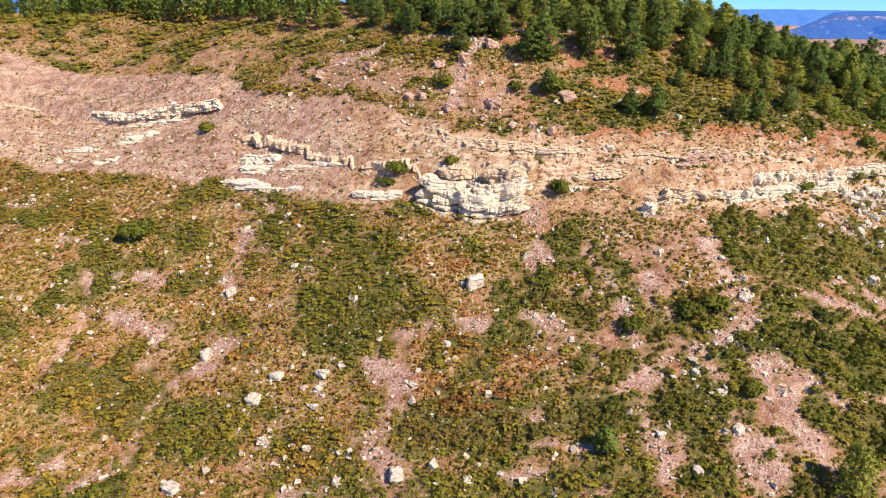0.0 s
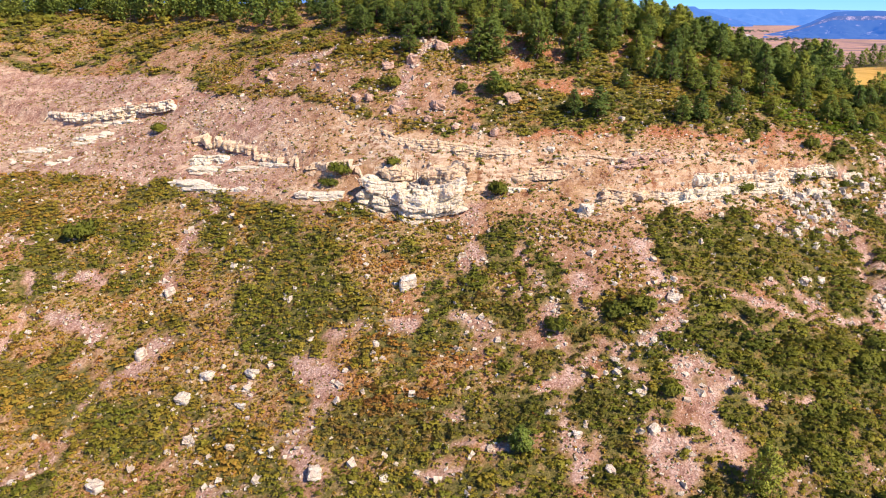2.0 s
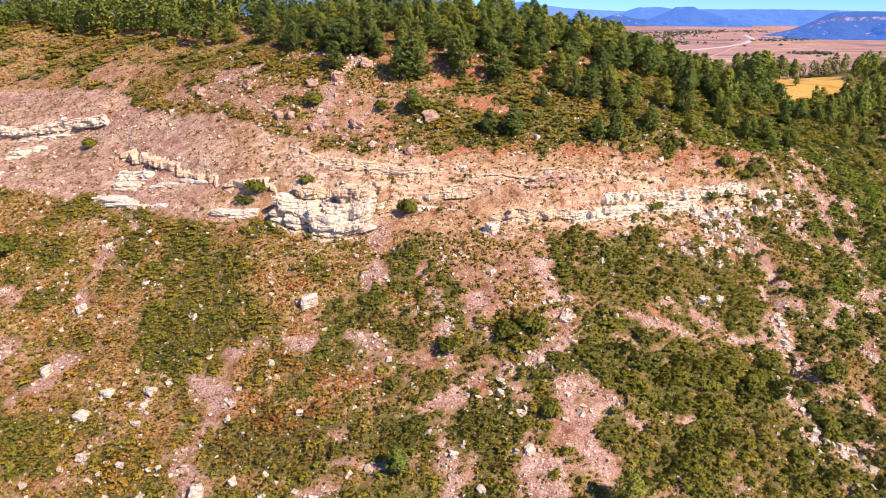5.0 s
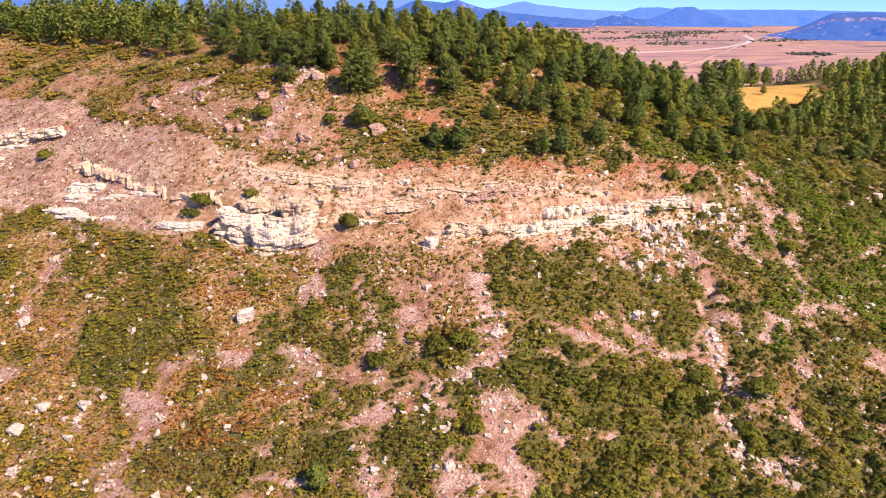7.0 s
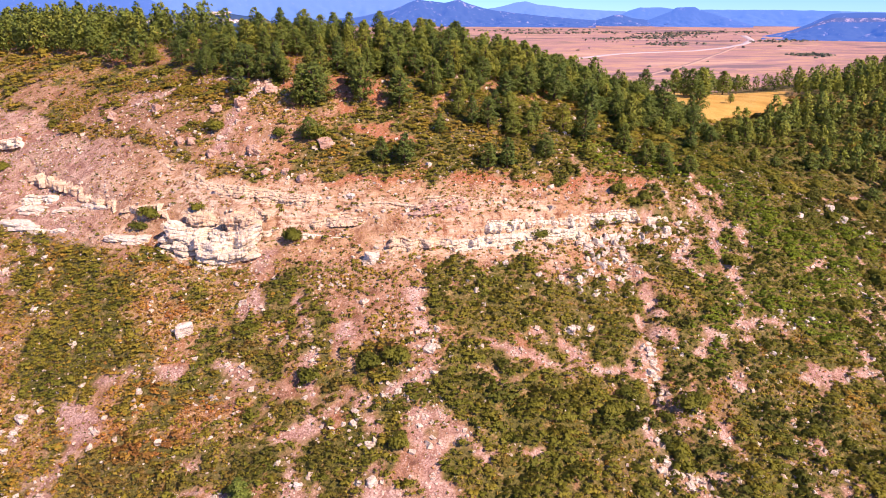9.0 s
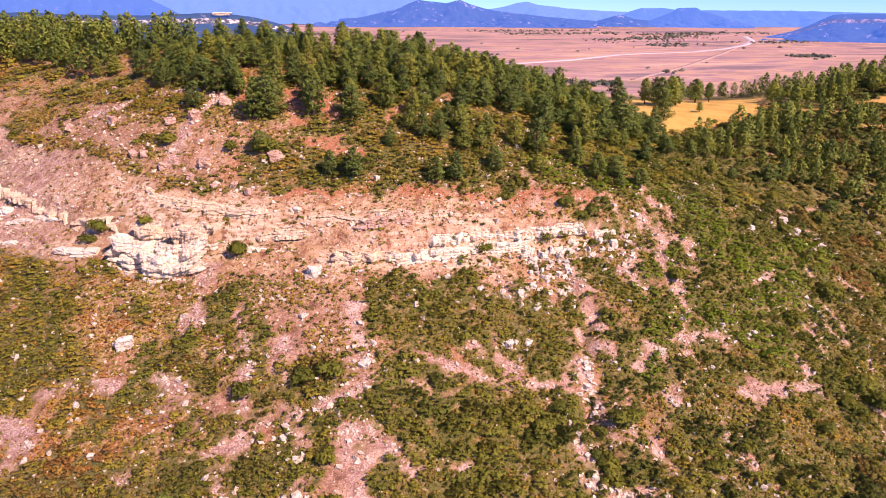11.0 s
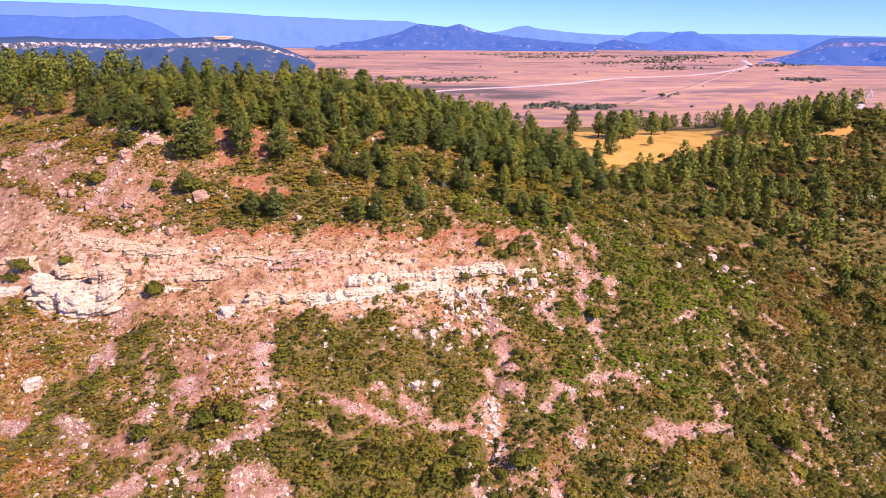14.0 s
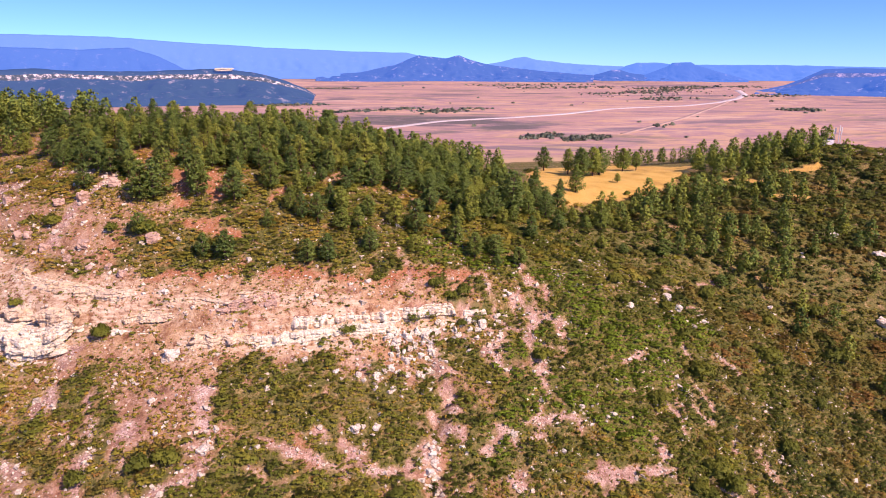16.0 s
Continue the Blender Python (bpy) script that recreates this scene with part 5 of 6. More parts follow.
JUNIPERS = [
    (0.1, 131.2, 3.0), (12.5, 128.8, 2.4), (-7.3, 116.6, 3.2), (18.6, 109.9, 2.8), (-45.6, 138.5, 2.7), (-51.0, 114.1, 4.3), (1.5, 115.0, 2.1), (-9.5, 116.2, 2.4),
    (19.2, 128.2, 3.6), (124.8, 125.1, 4.1), (114.6, 115.8, 3.4), (138.0, 115.9, 3.4), (121.8, 105.1, 4.0), (112.2, 137.0, 2.7), (121.7, 139.3, 2.8), (132.2, 148.3, 3.6),
    (142.7, 136.9, 4.1), (160.3, 143.5, 4.4), (160.4, 155.5, 4.0), (124.2, 133.1, 3.0), (78.8, 90.4, 3.8), (75.8, 83.9, 3.6), (126.7, 200.7, 1.8), (124.1, 103.1, 4.0),
    (93.6, 117.5, 3.0), (18.4, 110.3, 2.9), (59.2, 115.1, 2.7), (36.3, 89.7, 3.4), (32.5, 88.5, 3.4), (24.9, 86.4, 2.9), (37.6, 77.8, 2.7), (70.8, 120.2, 2.6), (73.2, 121.2, 2.2), (74.2, 125.4, 2.5), (79.5, 125.7, 2.6), (77.1, 123.6, 2.0), (79.0, 121.0, 1.9),
]

JUNIPER_MESHES = [scatter([leaf_cloud(k + 81, 8, 760, 0.085, 0.95)], np.zeros(1), np.zeros(1), np.zeros(1), np.ones(1), np.array([0.10 + 0.07 * k]), "juniper", OAK) for k in range(4)]


def juniper(x, y, high):
    ob = new("juniper", JUNIPER_MESHES[int(rng.integers(4))])
    s = high * 0.72
    ob.matrix_basis = pose(x, y, ground_at(x, y) - 0.12, 0, 0, rng.uniform(0, 360)) @ Matrix.Diagonal((s, s, s * 1.1, 1))
    return tagged(ob, "round dense green juniper bush standing alone on the slope", "bush", "junipers on the slope")


for row in LONE_PINES:
    pine(*row)
for row in JUNIPERS:
    juniper(*row)
for k in range(16):
    juniper(62 + 4.2 * k + rng.uniform(-2, 2), rng.uniform(67, 93) + 0.12 * k * k * 0.4, rng.uniform(1.8, 2.9))
forest()

# ---- cliffs and ledges, west to east ----
BROKEN = "low broken slabs of white limestone on bare scree"
bedded_cliff("pale limestone cliff overhanging a white wash of debris", [(-76, 153.6), (-70.4, 151.6), (-64.4, 149.6), (-56.8, 148.0), (-51.9, 147.3), (-43.2, 145.0)], [(1.0, -0.5, 0.1), (0.35, 0.4, 0.7), (0.8, 0.75, 0.3), (0.6, 0.5, 0.15), (0.35, 0.0, 0.12)], STAINED_STONE, 2, 0.0, 1.1, 5.0, 3.0, 0.7, flute=0.3, earth=True)
bedded_cliff("low broken continuation of the pale cliff", [(-98, 159), (-88, 157.5), (-81, 155.6), (-76, 154)], [(0.5, 0.3, 0.2), (0.5, 0.2, 0.2)], LIMESTONE, 3, -0.1, 0.7, 4.0, 2.0, 0.8)
cliff_face("grey tan ledge of upright jointed columns", [(-37, 134.4), (-35.5, 133.2), (-31.3, 130.9), (-26.6, 128.0), (-22.2, 125.4), (-17.9, 122.9), (-14.5, 120.6)], 2.5, LIMESTONE, 0.1, 0.30, 0.35, 1.3, 1.9, 0.5, 0.2, 0.6, 4, 2.2, 0.45)
cliff_face("tan jointed ledge beside a green bush", [(-13.5, 120.4), (-10.5, 119.0), (-7.9, 118.4), (-4, 116.4), (-0.4, 114.8)], 2.0, LIMESTONE, 0.5, 0.35, 0.35, 1.3, 1.8, 0.5, 0.25, 0.7, 6, 2.0, 0.7)
bedded_cliff(BROKEN, [(-37.8, 129.2), (-34, 128.2), (-31, 127.4), (-28, 126.6)], [(0.6, 0.5, 0.2), (0.55, 0.4, 0.3), (0.4, 0.1, 0.15)], WHITE_STONE, 12, 0.35, 0.8, 3.0, 1.8, 0.5)
outcrop(BROKEN, [(-35.5, 126.2), (-33.5, 125.6), (-31.5, 125.2)], 1.4, 1.8, WHITE_SLABS, 2, (1.4, 2.6), 0.2, 0.4, 0.1, rise=0.35)
outcrop(BROKEN, [(-38.2, 123.6), (-35, 122.8), (-32.5, 122.2)], 1.5, 2.6, WHITE_SLABS, 2, (1.6, 3.2), 0.4, 0.4, 0.12, rise=0.35)
outcrop(BROKEN, [(-28.2, 124.6), (-25, 124.0), (-22, 123.5), (-20.2, 122.9), (-18.8, 122.5)], 0.7, 1.7, WHITE_SLABS, 1, (1.4, 3.0), 0.2, 0.35, 0.12, rise=0.35)
outcrop(BROKEN, [(-31, 120.6), (-28, 120.2), (-25.5, 119.4)], 0.8, 1.4, WHITE_SLABS, 1, (1.0, 2.0), 0.2, 0.35, 0.3, rise=0.35)
outcrop(BROKEN, [(-14.4, 114.4), (-11, 113.6), (-7.7, 112.9)], 1.4, 1.6, WHITE_SLABS, 2, (1.4, 2.8), 0.2, 0.35, 0.1, rise=0.35)
outcrop(BROKEN, [(-76.8, 141.9), (-72, 141.5), (-66, 141.0), (-60.1, 140.4)], 0.8, 2.6, WHITE_SLABS, 1, (1.4, 3.6), 0.2, 0.45, 0.2)
outcrop("flat white limestone plates washed out below the cliff", [(-67, 148.9), (-62, 147.6), (-57, 146.8), (-52, 146.3)], 0.5, 3.0, WHITE_SLABS, 1, (2.0, 4.5), 0.2, 0.3, 0.05, 0.3, 0.25)
outcrop(BROKEN, [(-83.7, 146.5), (-79, 145.6)], 0.7, 2.0, WHITE_SLABS, 1, (1.4, 3.0), 0.2, 0.45, 0.25)
outcrop(BROKEN, [(-74, 148.5), (-69.3, 148.6)], 0.7, 1.8, WHITE_SLABS, 1, (1.2, 2.8), 0.2, 0.4, 0.25)
outcrop(BROKEN, [(-71.3, 137.4), (-66, 135.6), (-62, 136.4)], 0.6, 2.2, WHITE_SLABS, 1, (1.2, 3.0), 0.2, 0.4, 0.3)
outcrop(BROKEN, [(-64, 143.4), (-61, 142.2), (-58.5, 142.6)], 0.9, 2.6, WHITE_SLABS, 1, (1.6, 3.4), 0.2, 0.45, 0.15)
bedded_cliff("massive white limestone outcrop built of thin flat beds", [(-4.2, 113.6), (-3.4, 112.0), (-1.6, 111.0), (1.2, 110.2), (3.4, 108.8), (5.6, 108.0), (9.5, 107.9), (12.2, 108.2), (13.4, 109.4)], [(0.3, 1.3, 0.05), (0.3, 0.5, 0.6), (0.6, 1.25, 0.6), (0.25, 0.55, 0.5), (0.95, 1.2, 0.8), (0.3, 0.35, 0.2)], WHITE_STONE, 5, -0.1, 1.0, 5.0, 2.2, 0.3, clefts=((0.4, 1.6, 0.6), (3.4, 1.2, 0.5), (7.8, 3.0, 1.2)), rough=0.7)
bedded_cliff("rounded cream upper wall of the limestone outcrop", [(-3.2, 114.4), (-2.8, 112.6), (-1.2, 111.3), (1.6, 110.4), (4.2, 109.9), (6.6, 109.4), (10, 109.3), (12.6, 109.8), (14, 111.4)], [(0.8, 0.2, 0.2), (0.9, 0.85, 0.6), (0.7, 0.7, 0.4), (0.4, 0.2, 0.3)], STAINED_STONE, 8, 1.6, 2.0, 4.2, 3.4, 0.3, clefts=((0.4, 1.8, 0.7), (5.0, 1.2, 0.6), (8.6, 3.0, 1.1), (14.5, 1.4, 0.6)), bury=0.5, flute=0.45, rough=0.6)
outcrop("jutting knobs of white limestone on the outcrop", [(-2.0, 112.2), (1.5, 110.8), (4.0, 109.6), (8, 108.8), (11, 108.8)], 1.7, 1.9, CRAGS, 1, (1.5, 2.8), 0.2, 0.0, 0.35, 0.9, 1.3)
bedded_cliff("weathered tan cap of the limestone outcrop", [(5.4, 112.6), (7.2, 111.0), (10, 110.3), (12.6, 110.7), (14.6, 112.4)], [(0.6, 0.0, 0.4), (0.7, 0.5, 0.4), (0.6, 0.2, 0.2), (0.4, -0.4, 0.2)], LIMESTONE, 7, 3.6, 0.9, 3.0, 3.0, 0.4, bury=0.5)
bedded_cliff("weathered cream cap over the fluted wall", [(-1.6, 115.4), (0.2, 113.6), (2.6, 112.8), (5.4, 112.6)], [(0.5, 0.1, 0.3), (0.5, 0.2, 0.25), (0.3, -0.3, 0.2)], LIMESTONE, 17, 3.6, 0.8, 3.0, 2.6, 0.4, bury=0.5)
bedded_cliff("thin limestone ledge with a dark undercut along the bench", [(-9, 127), (-6.2, 124.6), (-0.7, 122.6), (1.8, 120.0), (6.0, 118.6), (10, 117.8), (15.9, 116.9), (25.5, 115.4), (31.1, 115.0), (41.4, 114.5), (46, 115.4)], [(0.30, 0.3, 0.5), (0.35, 0.45, 0.2)], LIMESTONE, 11, 0.5, 0.9, 5.0, 1.8, 0.7)
bedded_cliff("cream bedrock weathering out in thin flat steps", [(1.2, 116.6), (4, 115.0), (8.6, 113.6), (14, 113.0), (20, 113.0), (26, 113.6), (31, 114.0)], [(0.35, 0.9, 0.1), (0.3, 0.5, 0.3), (0.3, -0.2, 0.2), (0.4, -0.5, 0.35), (0.3, -1.4, 0.15), (0.3, -1.8, 0.2), (0.35, -2.2, 0.4), (0.3, -3.2, 0.2)], LIMESTONE, 9, 0.7, 0.9, 6.0, 1.6, 1.3)
bedded_cliff("cream bedrock steps with a dark undercut", [(-4, 122.6), (-1, 121.2), (2, 118.6), (6, 117.4), (12, 116.2), (18, 115.6), (24, 115.4)], [(0.3, 0.6, 0.2), (0.35, 0.5, 0.5), (0.3, -0.2, 0.2), (0.3, -0.9, 0.3)], LIMESTONE, 19, 0.6, 1.0, 4.0, 1.6, 1.0)
bedded_cliff("tan bedrock steps breaking through the bench", [(27, 115.0), (33, 113.6), (38, 113.2), (43, 114.0), (49, 116.0)], [(0.3, 0.5, 0.3), (0.3, 0.1, 0.3), (0.3, -0.6, 0.3), (0.3, -1.3, 0.3)], SANDSTONE, 29, 0.6, 1.0, 3.4, 1.6, 1.5)
bedded_cliff("low pale ledge behind the outcrop", [(10.8, 112.0), (13.5, 112.2), (16.3, 113.0), (20.0, 113.3)], [(0.35, 0.3, 0.3), (0.4, 0.3, 0.2)], WHITE_STONE, 21, 0.5, 0.6, 3.0, 1.8, 0.5)
bedded_cliff("broken tan ledge on the bench", [(38, 116.6), (46, 116.9), (52, 117.8), (58, 119.2)], [(0.3, 0.3, 0.4), (0.3, 0.3, 0.2)], LIMESTONE, 22, 0.4, 0.9, 3.0, 1.5, 0.9)
bedded_cliff("thin white ledge in bare scree", [(17.4, 111.2), (21, 110.8), (25, 110.3), (28.5, 110.0)], [(0.4, 0.3, 0.2), (0.25, 0.1, 0.15)], WHITE_STONE, 23, 0.25, 0.6, 3.0, 1.4, 0.6)
bedded_cliff("yellow limestone cliff with crumbling bedded faces", [(32.8, 109.4), (35, 108.4), (38, 108.2), (42.2, 108.9), (46, 110.2)], [(0.6, 0.9, 0.2), (0.4, 0.5, 0.2), (0.5, 0.5, 0.25), (0.5, 0.2, 0.2), (0.4, -0.2, 0.2)], LIMESTONE, 13, -0.2, 1.3, 3.5, 2.2, 0.8)
bedded_cliff("white lower tier of the long limestone cliff", [(42, 109.2), (45, 109.6), (49, 111.0), (53.7, 112.8), (59.7, 115.2), (64, 116.8), (68.1, 118.4)], [(0.45, 1.1, 0.15), (0.5, 0.8, 0.3), (0.6, 0.5, 0.2), (0.7, 0.4, 0.1)], WHITE_STONE, 15, -0.25, 0.8, 5.0, 1.6, 0.4, flute=0.2, rough=0.5)
bedded_cliff("white fluted upper tier of the cliff over a dark seam", [(48.6, 112.7), (51.5, 113.5), (55, 114.8), (59.7, 116.6), (64.5, 118.2), (69.1, 119.6), (75.7, 121.8), (79, 122.8)], [(0.6, -0.5, 0.2), (0.4, 0.5, 0.7), (0.85, 0.6, 0.1), (0.4, 0.1, 0.2), (0.35, -0.5, 0.15)], STAINED_STONE, 16, 0.75, 1.0, 5.0, 2.4, 0.6, bury=0.7, flute=0.6, rough=0.6, earth=True)
bedded_cliff("tan crumbling upper ledge of the long cliff", [(42, 111.4), (45.5, 112.0), (49.5, 113.0)], [(0.5, 0.2, 0.4), (0.4, 0.2, 0.3), (0.4, -0.3, 0.2)], SANDSTONE, 27, 0.5, 1.0, 2.6, 2.0, 0.9, bury=0.5, flute=0.3)
outcrop("broken end of the white cliff among shrubs", [(79, 123.2), (83, 124.6), (88, 126.4)], 1.0, 1.1, WHITE_SLABS, 1, (0.8, 1.8), 0, 0.2, 0.3, 0.9, 0.3)
outcrop("tall white blocks piled at the end of the cliff", [(66.6, 114.4), (67.6, 116.4), (68.6, 118.8)], 1.7, 1.2, SHARDS, 2, (0.8, 1.5), 0.3, 0.3, 0.15, 0.9, 0.3)
outcrop("tall white blocks piled at the end of the cliff", [(71.2, 117.0), (72.8, 117.8), (74.4, 118.6)], 1.2, 1.4, SHARDS, 1, (0.9, 1.8), 0.3, 0.3, 0.2, 0.6, 0.2)
bedded_cliff("low cream ledge at the foot of the cliff", [(48.6, 109.2), (53.3, 110.3), (59.2, 112.5)], [(0.4, 0.4, 0.2), (0.4, 0.2, 0.2)], LIMESTONE, 25, -0.2, 0.9, 3.0, 1.5, 0.9)

# ---- boulders ----
BOULDERS_WEST = [
    (4.6, 95.6, 3.0), (-25.4, 98.3, 1.0), (-16.0, 86.1, 2.0), (-16.3, 84.2, 1.4), (-16.6, 82.0, 1.2), (-22.5, 87.0, 2.1), (-33.5, 92.1, 2.2), (-22.7, 78.6, 1.7),
    (-33.1, 74.4, 2.3), (-5.5, 71.4, 2.2), (-12.4, 71.8, 1.6), (-12.6, 75.2, 1.0), (-16.8, 76.6, 1.5), (-44.4, 75.6, 0.9), (-25.1, 84.2, 2.1), (-32.2, 101.9, 1.8),
    (33.5, 93.3, 1.0), (41.3, 91.5, 2.0), (31.1, 98.4, 1.4), (31.4, 80.4, 1.1), (12.8, 87.3, 0.9), (37.1, 84.9, 1.1), (34.5, 73.3, 1.6), (28.6, 68.9, 1.3),
    (25.4, 73.0, 1.3), (2.8, 70.0, 1.5), (0.6, 87.1, 1.1), (-3.2, 84.1, 0.9), (31.6, 106.0, 3.1), (21.5, 126.7, 2.6), (3.8, 136.7, 2.4), (-0.8, 136.2, 1.9),
]
BOULDERS_WEST_MORE = [
    (-13.9, 141.0, 2.0), (-23.7, 143.1, 2.1), (1.1, 126.0, 1.8), (8.7, 125.8, 2.6), (7.0, 123.1, 1.4), (18.2, 119.9, 1.5), (11.5, 121.4, 1.2), (15.2, 121.5, 1.2),
    (-3.6, 129.4, 1.6), (-6.1, 130.1, 1.6), (27.2, 116.3, 1.5), (9.1, 140.1, 2.7), (-19.2, 155.0, 1.2), (50.1, 127.4, 1.1),
]
BOULDERS_MID = [
    (5.0, 95.3, 2.9), (65.7, 99.5, 1.6), (62.6, 98.3, 1.9), (33.8, 77.6, 1.2), (31.2, 80.0, 1.0), (13.1, 87.0, 1.0), (30.7, 98.6, 1.4), (37.4, 84.9, 0.9),
    (-26.0, 98.3, 1.4), (-24.0, 83.9, 1.8), (-17.2, 77.0, 1.7), (-15.6, 86.1, 2.3), (69.4, 116.4, 2.4), (72.6, 117.2, 2.6), (67.8, 115.0, 2.0), (73.7, 114.7, 1.6),
    (67.2, 109.5, 1.7), (69.9, 109.2, 1.7), (73.4, 111.8, 1.6), (80.3, 122.3, 1.9), (82.8, 121.9, 2.2), (64.8, 107.2, 1.9), (62.0, 107.1, 1.5), (58.3, 106.8, 1.3),
    (67.8, 106.1, 1.3), (53.0, 108.1, 1.3), (42.2, 94.5, 1.0), (48.7, 92.9, 1.0), (79.1, 99.4, 1.1), (74.3, 95.1, 1.8), (73.6, 82.0, 1.2), (74.4, 80.9, 1.5),
]
BOULDERS_MID_MORE = [
    (75.4, 80.3, 1.7), (76.4, 79.8, 1.5), (77.5, 79.6, 1.4), (72.9, 84.8, 1.0), (74.5, 101.1, 0.9), (74.5, 98.3, 1.3), (74.9, 96.4, 1.5), (75.1, 94.1, 1.3),
    (75.1, 91.9, 1.1), (73.1, 93.8, 1.1), (72.4, 96.1, 0.9), (56.5, 98.5, 0.9), (95.6, 102.0, 1.0), (73.7, 107.6, 1.2),
]
BOULDERS_EAST = [
    (111.8, 137.5, 1.9), (113.3, 136.2, 1.7), (122.5, 142.7, 2.3), (124.4, 140.4, 2.0), (129.6, 139.7, 1.3), (165.7, 174.8, 1.6), (149.4, 153.7, 1.4), (188.8, 181.5, 3.1),
    (177.0, 155.7, 3.7), (99.7, 110.4, 1.2), (105.1, 110.4, 1.2), (88.0, 128.4, 1.3), (85.7, 124.5, 1.5), (120.7, 120.4, 0.9), (122.4, 137.5, 1.2), (71.7, 109.7, 1.4),
    (67.9, 109.4, 1.2), (65.2, 98.7, 1.6), (33.5, 93.2, 1.1), (76.4, 113.2, 1.0), (80.4, 116.2, 1.2), (82.5, 121.1, 1.5), (70.0, 114.2, 1.8), (74.4, 118.6, 2.0),
    (72.0, 113.5, 1.8), (69.7, 111.5, 1.6), (66.1, 108.8, 1.5), (180.1, 188.5, 2.8),
]

TAN = "tan sandstone boulder half sunk in the brush"
BOULDERS = []
for row in BOULDERS_WEST + BOULDERS_WEST_MORE + BOULDERS_MID + BOULDERS_MID_MORE + BOULDERS_EAST:
    if any(math.hypot(b.matrix_basis.translation.x - row[0], b.matrix_basis.translation.y - row[1]) < 1.3 for b in BOULDERS):
        continue
    if 60 < row[0] < 86 and 104 < row[1] < 121:
        row = (row[0], row[1], 0.8 * row[2])
    if row[1] > 118 and row[0] < 60:
        BOULDERS.append(boulder(row[0], row[1], row[2] * 1.25, TAN, meshes=SANDY_BLOCKS))
    else:
        BOULDERS.append(boulder(*row))

# angular blocks tumbled below the end of the cliff
for x0, y0, x1, y1, spread, count in ((66.2, 114.6, 68.2, 118.6, 0.7, 12), (71.5, 117.6, 74, 118.2, 0.8, 8), (67, 112.4, 73, 113.6, 1.1, 12), (76, 118.6, 83.5, 123.2, 1.1, 14)):
    for k in range(count):
        f = rng.random()
        boulder(x0 + (x1 - x0) * f + rng.normal(0, spread), y0 + (y1 - y0) * f + rng.normal(0, spread), rng.triangular(0.6, 0.9, 2.1), "angular white limestone block fallen from the cliff", 0.95, 0.15, SHARDS)


def rubble():
    """Fist- to knee-high stones strewn over the bare ground."""
    cube = np.array([[-1, -1, -1], [1, -1, -1], [1, 1, -1], [-1, 1, -1], [-1, -1, 1], [1, -1, 1], [1, 1, 1], [-1, 1, 1]], float) * 0.5
    faces = np.array([[0, 3, 2, 1], [4, 5, 6, 7], [0, 1, 5, 4], [1, 2, 6, 5], [2, 3, 7, 6], [3, 0, 4, 7]])
    x, y = spots(-112, 180, 58, 150, 0.6)
    p = np.maximum(0.8 * np.maximum(bare(x, y), 0.8 * veins(x, y)), 0.22 * bench(x, y))
    p = np.maximum(p, 0.13 * smooth(112, 96, x) + 0.05 + 0.5 * smooth(88, 100, x) * smooth(0.12, 0.4, fbm(x, y, 9, 3, 113)))
    pile = 0.8 * stroke(x, y, 68, 114.5, 73, 111, 2.4) + 0.9 * stroke(x, y, 73, 117, 84, 120.5, 2.6) + 0.9 * stroke(x, y, 72.7, 81.3, 78.8, 80.0, 1.3) + 0.5 * stroke(x, y, 73.4, 97.5, 75.4, 91.5, 1.4) + 0.35 * stroke(x, y, 110, 139, 126, 140, 4)
    p = np.maximum(p, 0.17 * pile)
    p = p * (1 - 0.8 * strokes(x, y, THICK_D + THICK_B))
    keep = rng.random(len(x)) < p * (1 - meadow(x, y)) * smooth(-0.6, 0.2, fbm(x, y, 5, 3, 111) + pile)
    x, y, pile = x[keep], y[keep], pile[keep]
    # broken pieces about the boulders
    bx, by = (np.repeat([b.matrix_basis.translation[k] for b in BOULDERS], 4) for k in (0, 1))
    x, y = np.concatenate([x, bx + rng.normal(0, 1.1, len(bx))]), np.concatenate([y, by + rng.normal(0, 1.1, len(bx))])
    pile = np.concatenate([pile, np.full(len(bx), 0.45)])
    z = height(x, y)
    n = len(x)
    size = rng.gamma(1.5, 0.105, n) + 0.09 + pile * rng.uniform(0, 1.0, n) ** 3
    size = np.minimum(size, 0.85)
    v = cube[None] * rng.uniform(0.3, 1.5, (n, 8, 3)) * size[:, None, None] * np.array([1.15, 1.0, 0.85])
    a, t = rng.uniform(0, 6.283, n), rng.uniform(-1.0, 1.0, n)
    vy, vz = v[..., 1] * np.cos(t)[:, None] - v[..., 2] * np.sin(t)[:, None], v[..., 1] * np.sin(t)[:, None] + v[..., 2] * np.cos(t)[:, None]
    vx = v[..., 0] * np.cos(a)[:, None] - vy * np.sin(a)[:, None]
    vy = v[..., 0] * np.sin(a)[:, None] + vy * np.cos(a)[:, None]
    verts = np.stack([vx + x[:, None], vy + y[:, None], vz + z[:, None] + 0.15 * size[:, None]], 2).reshape(-1, 3)
    quads = (faces[None] + (np.arange(n) * 8)[:, None, None]).reshape(-1, 4)
    me = mesh_from("rubble", verts, quads)
    me.polygons.foreach_set("use_smooth", np.zeros(len(me.polygons), bool))
    me.materials.append(BOULDER)
    tagged(new("rubble", me), "pale broken stones strewn over gullies and scree", "rubble", kind="stuff")


rubble()

